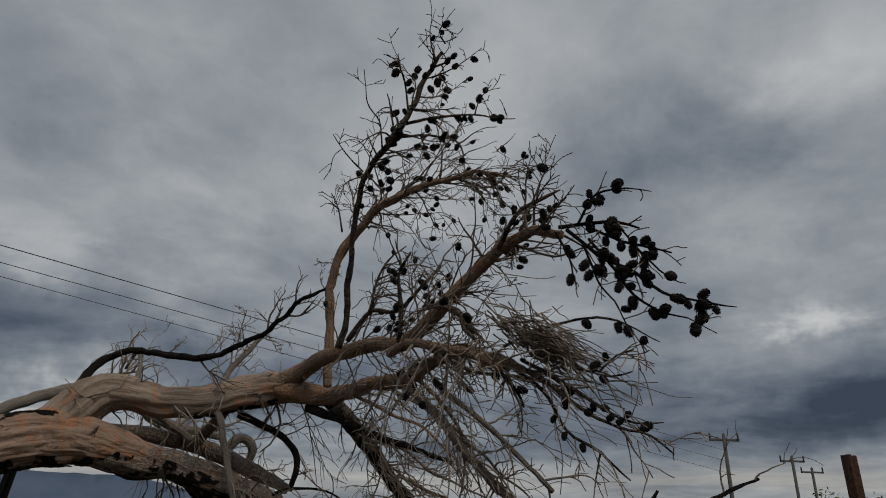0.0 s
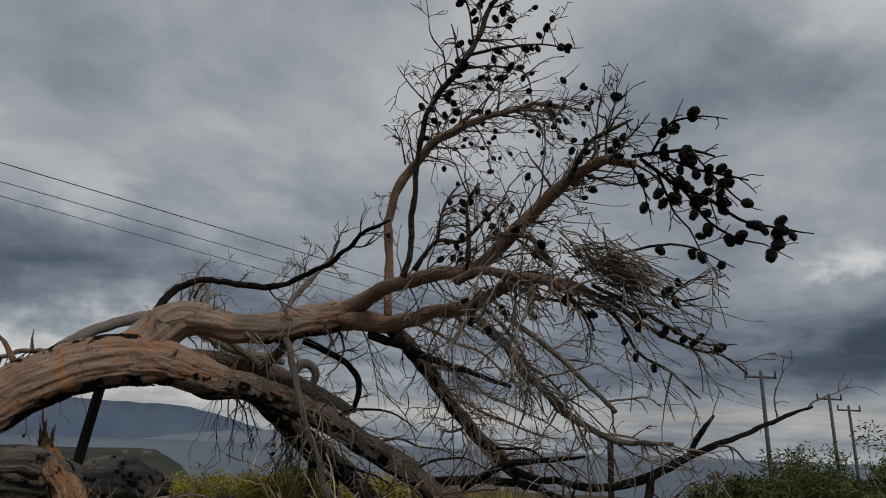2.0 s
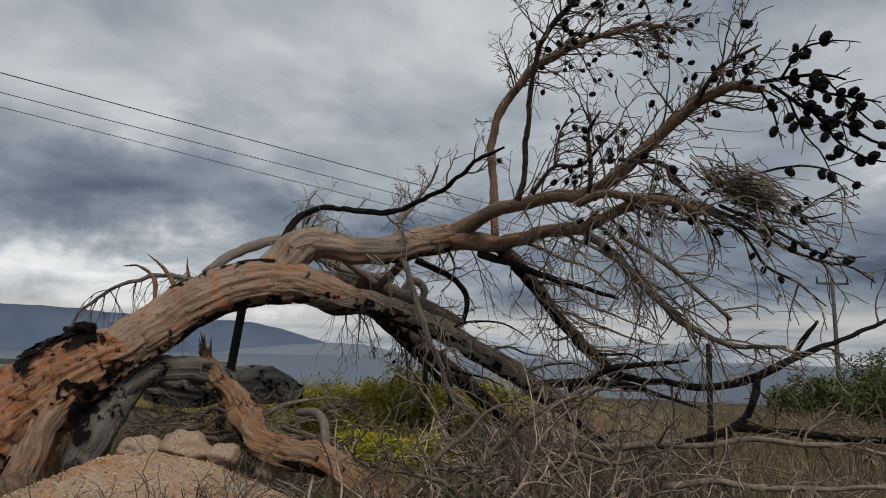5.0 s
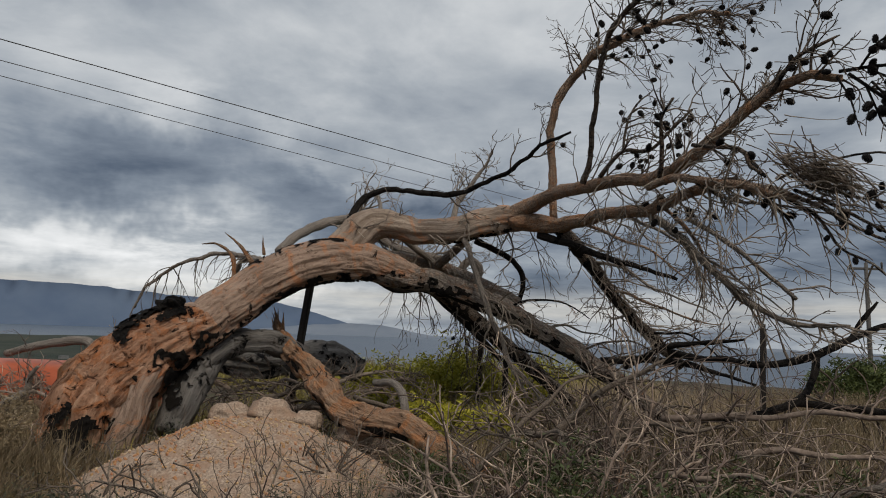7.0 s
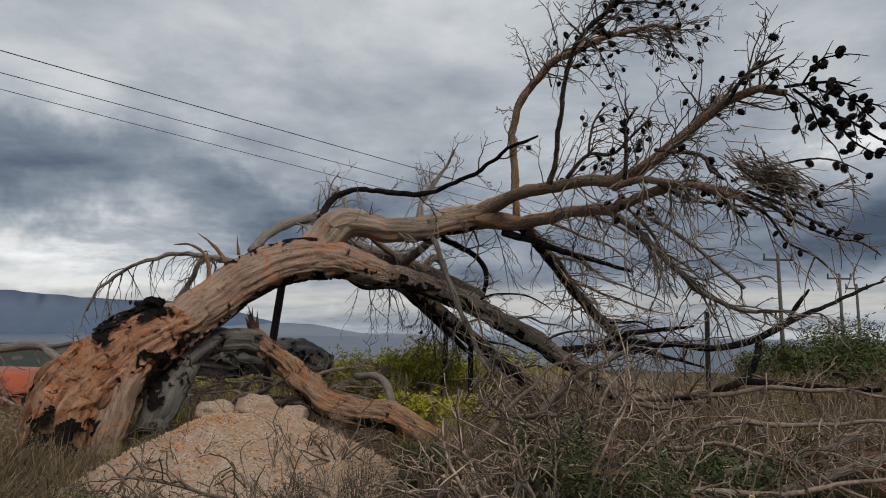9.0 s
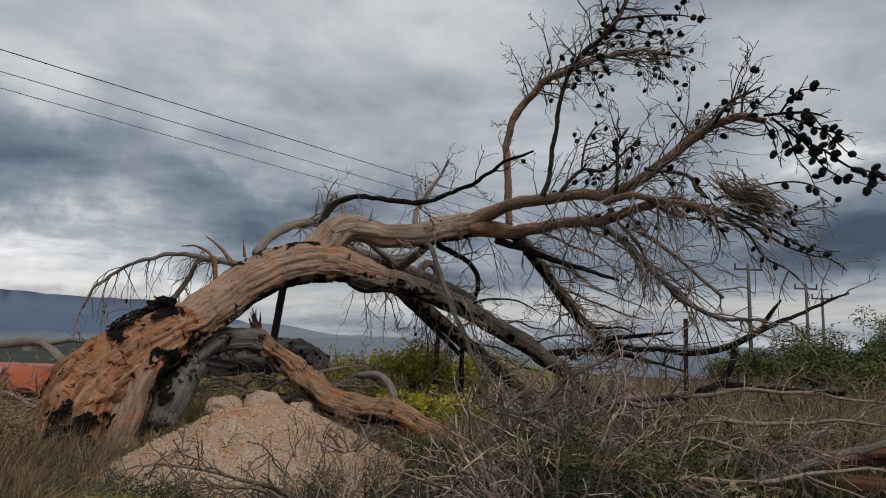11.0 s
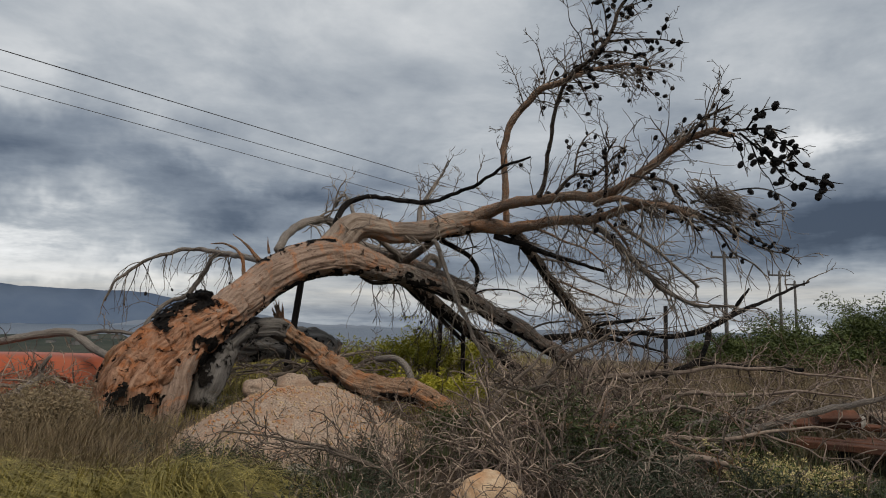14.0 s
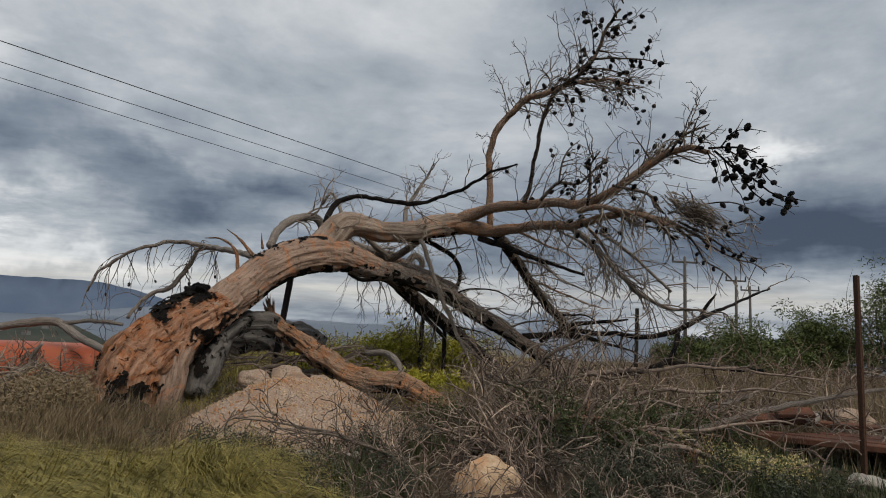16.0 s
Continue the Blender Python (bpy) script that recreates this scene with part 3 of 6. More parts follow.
def clothe(ob, run, count, length, r, material, lean, sag=0.3, wild=0.35, depth=1, kids=3, span=(0.1, 1.0), cones=0.0, up=0.3, aim=None):
    """Side twigs along a limb; lean: the way most of them point."""
    s, tips = Soup(), []
    lean = Vector(lean)
    for _ in range(max(4, int(count * 0.55))):
        u = rng.uniform(*span)
        i = min(len(run) - 2, int(u * (len(run) - 1)))
        p, d = run[i][0], (run[i + 1][0] - run[i][0]).normalized()
        out = d.orthogonal().normalized()
        out.rotate(Matrix.Rotation(rng.uniform(0, 6.28), 3, d))
        way = out * 0.9 + d * rng.uniform(0.0, 0.8) + lean * rng.uniform(0.3, 1.1) + Vector((0, 0, rng.uniform(-0.2, up)))
        sprout(s, p, way, 1.55 * length * rng.uniform(0.35, 1.15), min(2.3 * r, run[i][1] * 0.9) * rng.uniform(0.6, 1.1), rng, sag, wild * 0.8, depth, kids, tips, 4, aim, 0.0038)
    tagged(part("twig_growth", s, material, ob), kind="stuff")
    for p, d in tips:
        if rng.random() < 0.55 * cones:
            cone_spots.append((p, d, rng.uniform(0.75, 1.1)))


def shoots(ob, run, count, length, r, material, way, span, spread=0.35, cones=0.0, spur=0.3, lift=0.0):
    """Long directional side stems, each with short alternate spurs."""
    s, way, tips = Soup(), Vector(way), []
    for k in range(count):
        u = span[0] + (span[1] - span[0]) * (k + rng.random()) / count
        p = run[min(len(run) - 1, int(u * (len(run) - 1)))][0].copy()
        d = (way + Vector((rng.gauss(0, spread), rng.gauss(0, spread), rng.gauss(0, spread)))).normalized()
        size, n = length * rng.uniform(0.45, 1.15), 13
        path = [(p.copy(), r)]
        for i in range(1, n + 1):
            d = (d + noise.noise_vector(p * 5 + Vector((k * 7.0, 0, 0))) * 0.28 + Vector((rng.gauss(0, 0.13), rng.gauss(0, 0.13), rng.gauss(0, 0.13) + lift))).normalized()
            p = p + d * size / n
            path.append((p.copy(), r * (1 - 0.68 * i / n)))
            if i > 2 and rng.random() < 0.72:
                out = d.orthogonal().normalized()
                out.rotate(Matrix.Rotation(rng.uniform(0, 6.28), 3, d))
                sprout(s, p, d * 0.9 + out * rng.uniform(0.5, 1.1), spur * size * rng.uniform(0.4, 1.2) * (1.25 - 0.6 * i / n), 0.55 * path[-1][1], rng, 0.02, 0.24, 1, 2, tips, 4, None, 0.0036)
        s.tube(path, 5, 0.1, k, False)
        tips.append((p, d))
    tagged(part("twig_growth", s, material, ob), kind="stuff")
    for p, d in tips:
        if rng.random() < cones:
            cone_spots.append((p, d, rng.uniform(0.75, 1.1)))


def string_cones(run, count, size=1.0, start=0.25):
    """Cones that sit close along a branch."""
    for _ in range(count):
        i = int(rng.uniform(start, 1.0) * (len(run) - 2))
        p, d = run[i][0], (run[i + 1][0] - run[i][0]).normalized()
        out = d.orthogonal().normalized()
        out.rotate(Matrix.Rotation(rng.uniform(0, 6.28), 3, d))
        cone_spots.append((p + out * 0.02, (out + d * 0.7).normalized(), size * rng.uniform(0.7, 1.12)))


trunk_line = [(-6.14, 5.5, -0.4, 0.475), (-6.13, 5.52, -0.03, 0.476), (-6.01, 5.6, 0.45, 0.442), (-5.79, 5.8, 0.89, 0.396), (-5.58, 5.95, 1.08, 0.338), (-5.32, 6.25, 1.29, 0.291), (-5.01, 6.65, 1.66, 0.277), (-4.62, 7.0, 1.99, 0.278), (-4.2, 7.3, 2.15, 0.282), (-3.81, 7.5, 2.14, 0.254), (-3.4, 7.7, 2.05, 0.192), (-2.92, 7.9, 1.93, 0.117)]
low_line = [(-4.27, 7.2, 2.14, 0.183), (-3.85, 7.45, 2.11, 0.234), (-3.39, 7.7, 2.01, 0.225), (-2.72, 7.95, 1.88, 0.196), (-2.02, 8.1, 1.6, 0.189), (-1.3, 8.2, 1.23, 0.18), (-0.73, 8.25, 0.88, 0.161), (-0.28, 8.2, 0.58, 0.14), (0.13, 8.0, 0.28, 0.108), (0.69, 7.7, -0.14, 0.067)]
knob_line = [(-4.42, 7.25, 2.13, 0.184), (-4.17, 7.4, 2.25, 0.233), (-3.98, 7.6, 2.55, 0.247), (-3.77, 7.75, 2.71, 0.221), (-3.44, 7.85, 2.69, 0.185), (-2.95, 7.95, 2.65, 0.176), (-2.51, 8.05, 2.73, 0.188), (-2.06, 8.1, 2.84, 0.189), (-1.61, 8.1, 2.89, 0.169)]
upper_line = [(-1.96, 8.1, 2.89, 0.137), (-1.6, 7.95, 3.02, 0.101), (-1.25, 7.4, 3.07, 0.084), (-0.83, 6.75, 3.03, 0.075), (-0.48, 6.3, 2.99, 0.072), (-0.2, 5.9, 2.91, 0.072), (-0.0, 5.58, 2.96, 0.063), (0.24, 5.2, 3.11, 0.057), (0.48, 5.02, 3.31, 0.05), (0.7, 4.82, 3.44, 0.046), (0.86, 4.62, 3.44, 0.039), (1.05, 4.48, 3.36, 0.029)]
lowsub_line = [(-1.86, 8.1, 2.85, 0.154), (-1.28, 7.9, 2.75, 0.126), (-0.93, 7.6, 2.75, 0.098), (-0.56, 7.0, 2.73, 0.081), (-0.26, 6.5, 2.66, 0.077), (-0.06, 6.1, 2.68, 0.063), (0.12, 5.7, 2.72, 0.061), (0.31, 5.2, 2.67, 0.057), (0.55, 4.9, 2.55, 0.049), (0.76, 4.7, 2.43, 0.036)]
midb_line = [(-0.29, 5.75, 2.77, 0.042), (-0.09, 5.4, 2.78, 0.04), (0.17, 5.1, 2.67, 0.036), (0.4, 4.8, 2.55, 0.032), (0.59, 4.6, 2.42, 0.022)]
v1_line = [(-1.28, 8.05, 2.87, 0.073), (-1.3, 8.05, 3.41, 0.073), (-1.33, 8.0, 3.86, 0.072), (-1.33, 7.98, 4.25, 0.072), (-1.18, 7.88, 4.64, 0.072), (-0.82, 7.68, 5.02, 0.07), (-0.53, 7.35, 5.07, 0.064), (-0.27, 7.25, 5.15, 0.055), (0.11, 7.2, 5.25, 0.042), (0.45, 6.9, 5.2, 0.033), (0.73, 6.6, 5.01, 0.024)]
v2_line = [(-0.92, 6.65, 3.02, 0.052), (-0.85, 6.58, 3.27, 0.043), (-0.81, 6.34, 3.75, 0.042), (-0.75, 6.1, 4.26, 0.041), (-0.62, 5.78, 4.54, 0.04), (-0.35, 5.4, 4.71, 0.038), (-0.18, 5.3, 4.92, 0.034), (-0.03, 5.28, 5.29, 0.03), (0.12, 5.2, 5.55, 0.026)]
bigdown_line = [(-1.2, 7.9, 2.71, 0.126), (-0.96, 8.0, 2.45, 0.118), (-0.61, 8.2, 2.03, 0.111), (-0.21, 8.4, 1.55, 0.103), (0.23, 8.58, 1.14, 0.1), (0.5, 8.6, 0.88, 0.076)]
thin_line = [(-4.22, 7.4, 2.21, 0.075), (-4.13, 7.6, 2.57, 0.071), (-4.09, 7.75, 2.93, 0.067), (-3.9, 7.83, 3.15, 0.058), (-3.55, 7.75, 3.22, 0.048), (-3.06, 7.6, 3.15, 0.047), (-2.63, 7.5, 3.1, 0.047), (-2.3, 7.4, 3.19, 0.042), (-1.89, 7.2, 3.31, 0.037), (-1.51, 6.9, 3.5, 0.031), (-1.27, 6.6, 3.55, 0.026), (-1.07, 6.48, 3.58, 0.017)]
loop_line = [(-4.93, 7.2, 2.25, 0.082), (-4.97, 7.8, 2.54, 0.087), (-4.95, 8.6, 2.85, 0.093), (-4.75, 9.2, 3.05, 0.093), (-4.56, 9.5, 3.06, 0.1), (-4.42, 9.6, 2.89, 0.101), (-4.02, 9.6, 2.68, 0.09), (-3.55, 9.5, 2.52, 0.078), (-2.99, 9.4, 2.42, 0.066)]
lba_line = [(-5.2, 7.5, 2.08, 0.056), (-5.83, 8.6, 2.26, 0.062), (-6.73, 9.8, 2.45, 0.057), (-7.53, 10.3, 2.58, 0.047), (-8.04, 10.3, 2.47, 0.041), (-8.39, 10.2, 2.34, 0.035), (-8.77, 10.2, 2.11, 0.035), (-8.98, 10.1, 1.86, 0.029), (-9.17, 10.1, 1.49, 0.023)]
lbb_line = [(-6.5, 9.6, 2.41, 0.056), (-6.96, 10.0, 2.41, 0.058), (-7.28, 10.2, 2.0, 0.065), (-7.54, 10.2, 1.64, 0.065), (-7.92, 10.2, 1.48, 0.059), (-8.1, 10.0, 1.24, 0.052), (-8.18, 9.8, 0.99, 0.046)]
pale_line = [(-2.56, 7.95, 2.6, 0.078), (-2.43, 7.85, 2.38, 0.073), (-2.29, 7.8, 1.99, 0.068), (-2.13, 7.75, 1.55, 0.063), (-1.92, 7.7, 1.13, 0.058), (-1.78, 7.6, 0.81, 0.052), (-1.58, 7.6, 0.45, 0.043)]
under2_line = [(-3.03, 8.3, 1.89, 0.121), (-2.51, 8.6, 1.52, 0.135), (-1.97, 8.7, 1.08, 0.136), (-1.45, 8.6, 0.69, 0.114), (-1.0, 8.4, 0.31, 0.092)]
undera_line = [(-3.73, 8.0, 1.91, 0.033), (-3.51, 8.2, 1.81, 0.038), (-3.12, 8.4, 1.84, 0.038), (-2.78, 8.5, 1.58, 0.043), (-2.39, 8.6, 1.22, 0.044), (-2.0, 8.6, 0.86, 0.035)]
fan_line = [(-0.18, 6.45, 2.61, 0.062), (0.09, 6.3, 2.36, 0.057), (0.28, 6.2, 2.12, 0.053), (0.5, 6.1, 1.85, 0.049), (0.74, 6.1, 1.63, 0.046), (0.97, 6.0, 1.49, 0.039), (1.23, 5.9, 1.44, 0.032), (1.54, 5.8, 1.42, 0.019)]
blka_line = [(-0.62, 8.3, 0.92, 0.068), (-0.11, 8.2, 0.97, 0.059), (0.4, 8.0, 0.95, 0.049), (0.74, 7.8, 0.86, 0.032), (1.13, 7.4, 0.75, 0.015)]
blkb_line = [(-0.3, 8.3, 0.86, 0.042), (0.18, 8.0, 1.14, 0.041), (0.6, 7.8, 1.22, 0.032), (1.07, 7.6, 1.28, 0.016)]
blkm_line = [(0.32, 8.45, 1.08, 0.06), (0.53, 7.7, 1.03, 0.052), (0.71, 7.1, 1.04, 0.044), (0.99, 6.9, 1.01, 0.047), (1.29, 6.8, 1.04, 0.05), (1.52, 6.7, 1.13, 0.053), (1.79, 6.7, 1.27, 0.049), (2.21, 6.9, 1.44, 0.036), (2.77, 7.2, 1.63, 0.03), (3.22, 7.4, 1.81, 0.023), (3.48, 7.5, 1.89, 0.016)]
blks_line = [(1.93, 6.8, 1.32, 0.029), (2.04, 6.8, 1.51, 0.029), (2.21, 6.8, 1.73, 0.014)]
blkd_line = [(1.55, 6.7, 1.13, 0.042), (1.46, 6.6, 0.87, 0.045), (1.3, 6.5, 0.68, 0.048), (1.01, 6.4, 0.55, 0.048), (0.6, 6.3, 0.47, 0.047), (0.14, 6.2, 0.45, 0.04)]
blkr_line = [(1.23, 6.5, 0.64, 0.041), (1.67, 6.5, 0.62, 0.034), (2.04, 6.5, 0.59, 0.034), (2.41, 6.5, 0.57, 0.034), (2.78, 6.5, 0.57, 0.031)]
olog_line = [(-4.83, 7.2, 1.14, 0.077), (-4.6, 7.1, 0.9, 0.108), (-4.23, 6.8, 0.72, 0.125), (-3.81, 6.3, 0.5, 0.130), (-3.46, 5.9, 0.34, 0.124), (-3.1, 5.75, 0.27, 0.115), (-2.7, 5.6, 0.25, 0.108), (-2.38, 5.45, 0.13, 0.1), (-2.08, 5.4, 0.0, 0.09), (-1.8, 5.3, -0.1, 0.075)]
ologb_line = [(-2.70, 5.65, 0.26, 0.05), (-2.72, 5.7, 0.45, 0.043), (-2.82, 5.9, 0.59, 0.045), (-2.99, 6.1, 0.66, 0.042), (-3.23, 6.3, 0.64, 0.04)]
glog_line = [(-6.37, 8.4, 0.89, 0.188), (-5.82, 8.6, 0.78, 0.192), (-5.25, 8.8, 0.81, 0.178), (-4.61, 8.8, 0.84, 0.178), (-4.21, 8.7, 0.69, 0.141)]
root_line = [(-5.38, 6.5, 1.01, 0.222), (-5.46, 6.3, 0.68, 0.251), (-5.49, 6.1, 0.37, 0.229), (-5.52, 5.9, 0.0, 0.16)]
butt_line = [(-5.65, 5.75, 0.85, 0.118), (-5.65, 5.45, 0.52, 0.137), (-5.65, 5.3, 0.17, 0.127), (-5.67, 5.2, -0.17, 0.104)]
stk1_line = [(-10.59, 8.8, 0.61, 0.063), (-9.95, 8.7, 0.76, 0.068), (-9.34, 8.65, 0.86, 0.073), (-8.89, 8.65, 0.86, 0.073), (-8.35, 8.3, 0.65, 0.071), (-7.43, 7.5, 0.43, 0.056)]
stk2_line = [(-8.77, 8.6, 0.86, 0.041), (-8.23, 8.4, 0.92, 0.036), (-7.49, 8.0, 0.9, 0.03)]
stk3_line = [(-9.01, 6.6, -0.23, 0.043), (-8.51, 6.7, 0.08, 0.052), (-8.29, 6.8, 0.23, 0.053), (-8.22, 6.8, 0.44, 0.035), (-8.12, 6.8, 0.57, 0.022)]
st4_line = [(-0.13, 3.2, -0.02, 0.028), (0.42, 3.4, 0.13, 0.035), (0.93, 3.6, 0.23, 0.036), (1.42, 3.8, 0.32, 0.031), (2.18, 4.0, 0.43, 0.025), (2.98, 4.2, 0.53, 0.02)]
st5_line = [(-0.49, 3.5, 0.0, 0.03), (0.14, 3.6, 0.21, 0.03), (0.68, 3.7, 0.31, 0.024), (1.17, 3.8, 0.45, 0.019)]
st6_line = [(-1.03, 3.6, 0.18, 0.048), (-0.69, 3.2, 0.07, 0.057), (-0.4, 2.9, -0.02, 0.059), (-0.2, 2.6, -0.15, 0.062), (-0.03, 2.3, -0.31, 0.058)]
st7_line = [(-0.33, 3.1, 0.05, 0.039), (0.2, 2.8, -0.09, 0.042), (0.73, 2.6, -0.18, 0.041), (1.26, 2.4, -0.35, 0.04)]
splA_line = [(-5.27, 6.65, 1.8, 0.043), (-5.32, 6.7, 2.04, 0.044), (-5.45, 6.72, 2.21, 0.035), (-5.63, 6.75, 2.28, 0.026), (-5.85, 6.8, 2.28, 0.009)]
splB_line = [(-5.09, 6.75, 2.04, 0.053), (-5.25, 6.77, 2.23, 0.039), (-5.5, 6.77, 2.43, 0.009)]
splC_line = [(-4.95, 6.8, 2.15, 0.035), (-4.98, 6.8, 2.29, 0.018), (-4.99, 6.8, 2.4, 0.005)]
c1_line = [(1.01, 4.45, 3.4, 0.015), (1.22, 4.4, 3.41, 0.015), (1.39, 4.3, 3.38, 0.011), (1.54, 4.3, 3.33, 0.007)]
c2_line = [(1.14, 4.4, 3.4, 0.011), (1.23, 4.3, 3.55, 0.009), (1.32, 4.25, 3.59, 0.007), (1.45, 4.2, 3.59, 0.005), (1.62, 4.2, 3.57, 0.003)]
c3_line = [(1.22, 4.4, 3.38, 0.011), (1.42, 4.3, 3.23, 0.009), (1.57, 4.2, 3.15, 0.009), (1.69, 4.15, 3.09, 0.005)]
c4_line = [(1.06, 4.4, 3.36, 0.015), (1.26, 4.3, 3.12, 0.014), (1.45, 4.2, 2.97, 0.012), (1.58, 4.1, 2.8, 0.01), (1.72, 4.1, 2.76, 0.008), (1.89, 4.1, 2.73, 0.007), (2.03, 4.1, 2.71, 0.003)]
c5_line = [(1.2, 4.35, 3.27, 0.011), (1.35, 4.25, 2.99, 0.011), (1.43, 4.2, 2.81, 0.009), (1.58, 4.15, 2.69, 0.007), (1.72, 4.1, 2.64, 0.005), (1.88, 4.1, 2.54, 0.003)]
c6_line = [(0.99, 4.45, 3.36, 0.009), (1.07, 4.4, 3.14, 0.007), (1.1, 4.35, 2.9, 0.004)]
c7_line = [(1.16, 4.35, 3.23, 0.009), (1.24, 4.3, 2.92, 0.007), (1.33, 4.3, 2.81, 0.006), (1.41, 4.3, 2.62, 0.004)]
c8_line = [(1.39, 4.3, 3.36, 0.007), (1.55, 4.15, 3.03, 0.007), (1.66, 4.1, 2.89, 0.005), (1.74, 4.1, 2.86, 0.003)]
c9_line = [(0.6, 4.75, 3.35, 0.02), (0.72, 4.6, 3.56, 0.015), (0.87, 4.55, 3.65, 0.015), (0.99, 4.5, 3.7, 0.011), (1.05, 4.5, 3.73, 0.006)]
c10_line = [(0.85, 4.5, 3.38, 0.011), (0.97, 4.45, 3.51, 0.009), (1.07, 4.4, 3.61, 0.005)]
t2_line = [(-0.24, 5.43, 4.9, 0.018), (0.13, 5.23, 4.85, 0.013), (0.44, 5.13, 4.81, 0.009), (0.64, 5.13, 4.77, 0.006), (0.8, 5.13, 4.77, 0.004)]
t3_line = [(-0.3, 5.48, 4.79, 0.014), (0.03, 5.33, 4.71, 0.011), (0.29, 5.23, 4.57, 0.009), (0.35, 5.23, 4.26, 0.004)]
t4_line = [(-0.19, 5.38, 4.98, 0.011), (-0.23, 5.33, 5.26, 0.009), (-0.3, 5.33, 5.53, 0.007), (-0.31, 5.33, 5.64, 0.004)]
t5_line = [(-0.32, 5.48, 4.79, 0.011), (-0.37, 5.43, 5.08, 0.009), (-0.41, 5.43, 5.24, 0.005)]
t6_line = [(-0.45, 5.63, 4.72, 0.009), (-0.5, 5.63, 5.05, 0.008), (-0.63, 5.63, 5.28, 0.006), (-0.69, 5.63, 5.69, 0.004)]
t7_line = [(-0.62, 5.6, 4.48, 0.009), (-0.8, 5.6, 4.68, 0.007), (-0.94, 5.6, 4.89, 0.004)]
t8_line = [(0.43, 5.13, 4.81, 0.008), (0.46, 5.13, 4.93, 0.006), (0.53, 5.13, 5.05, 0.005), (0.67, 5.13, 5.1, 0.003)]
t9_line = [(0.02, 5.23, 5.28, 0.009), (0.23, 5.18, 5.36, 0.006), (0.49, 5.13, 5.55, 0.003)]
t10_line = [(0.07, 5.18, 5.41, 0.009), (-0.0, 5.18, 5.74, 0.006), (0.05, 5.18, 6.05, 0.003)]
t11_line = [(0.15, 5.13, 5.6, 0.009), (0.09, 5.13, 5.76, 0.006), (0.24, 5.13, 6.01, 0.003)]
t12_line = [(-0.91, 6.3, 4.16, 0.011), (-0.97, 6.3, 4.42, 0.008), (-1.06, 6.3, 4.61, 0.005)]
m1_line = [(-0.75, 6.2, 2.99, 0.028), (-0.62, 6.1, 3.15, 0.025), (-0.5, 6.0, 3.23, 0.021), (-0.26, 5.9, 3.2, 0.018), (-0.04, 5.8, 3.4, 0.016), (0.14, 5.7, 3.56, 0.01)]
m2_line = [(-0.52, 6.0, 3.22, 0.016), (-0.48, 6.0, 3.52, 0.013), (-0.38, 6.0, 3.74, 0.011), (-0.21, 6.0, 3.89, 0.006)]
m3_line = [(-0.2, 5.6, 2.83, 0.025), (-0.19, 5.5, 3.13, 0.02), (-0.21, 5.4, 3.36, 0.015), (-0.11, 5.3, 3.54, 0.01)]
m4_line = [(0.04, 5.2, 3.04, 0.019), (0.29, 4.6, 2.82, 0.021), (0.34, 4.5, 2.66, 0.016), (0.45, 4.45, 2.55, 0.012)]
f1_line = [(0.6, 4.9, 2.57, 0.024), (0.88, 4.6, 2.34, 0.019), (1.07, 4.4, 2.13, 0.015), (1.28, 4.3, 2.0, 0.011), (1.45, 4.2, 1.94, 0.008), (1.56, 4.15, 1.84, 0.005)]
f2_line = [(0.75, 4.75, 2.51, 0.016), (1.02, 4.5, 2.29, 0.013), (1.21, 4.4, 2.13, 0.011), (1.39, 4.3, 2.03, 0.008), (1.53, 4.2, 2.02, 0.003)]
f3_line = [(0.64, 4.85, 2.51, 0.016), (0.89, 4.7, 2.28, 0.014), (1.02, 4.6, 2.01, 0.011), (1.21, 4.5, 1.87, 0.009), (1.39, 4.5, 1.7, 0.004)]
f4_line = [(0.82, 4.7, 2.53, 0.012), (1.1, 4.5, 2.4, 0.009), (1.29, 4.4, 2.33, 0.007), (1.41, 4.3, 2.34, 0.004)]
f5_line = [(0.56, 5.0, 2.54, 0.017), (0.72, 4.9, 2.32, 0.012), (0.77, 4.85, 2.19, 0.008)]
f6_line = [(0.63, 4.8, 2.61, 0.012), (0.86, 4.6, 2.69, 0.01), (1.14, 4.4, 2.71, 0.009), (1.34, 4.3, 2.67, 0.007), (1.56, 4.2, 2.51, 0.003)]
f7_line = [(0.15, 6.2, 2.54, 0.026), (0.5, 6.0, 2.26, 0.025), (0.83, 5.9, 1.93, 0.022), (1.08, 5.8, 1.67, 0.019)]
f8_line = [(1.24, 4.5, 2.38, 0.007), (1.34, 4.4, 2.47, 0.005), (1.42, 4.3, 2.48, 0.004)]
g1_line = [(-4.06, 8.3, 2.36, 0.091), (-3.58, 8.6, 2.34, 0.093), (-3.17, 8.8, 2.27, 0.105), (-2.74, 8.8, 2.13, 0.105), (-2.26, 8.7, 1.93, 0.094), (-1.79, 8.6, 1.73, 0.062)]
g2_line = [(-3.06, 8.7, 2.23, 0.073), (-2.8, 8.4, 2.37, 0.066), (-2.48, 8.1, 2.6, 0.06)]
g3_line = [(-2.8, 9.0, 2.11, 0.064), (-2.6, 9.1, 2.38, 0.065), (-2.45, 9.2, 2.22, 0.06), (-2.55, 9.2, 1.95, 0.044)]
g4_line = [(-3.57, 8.3, 2.69, 0.051), (-3.37, 8.5, 2.49, 0.051), (-3.06, 8.7, 2.28, 0.052)]
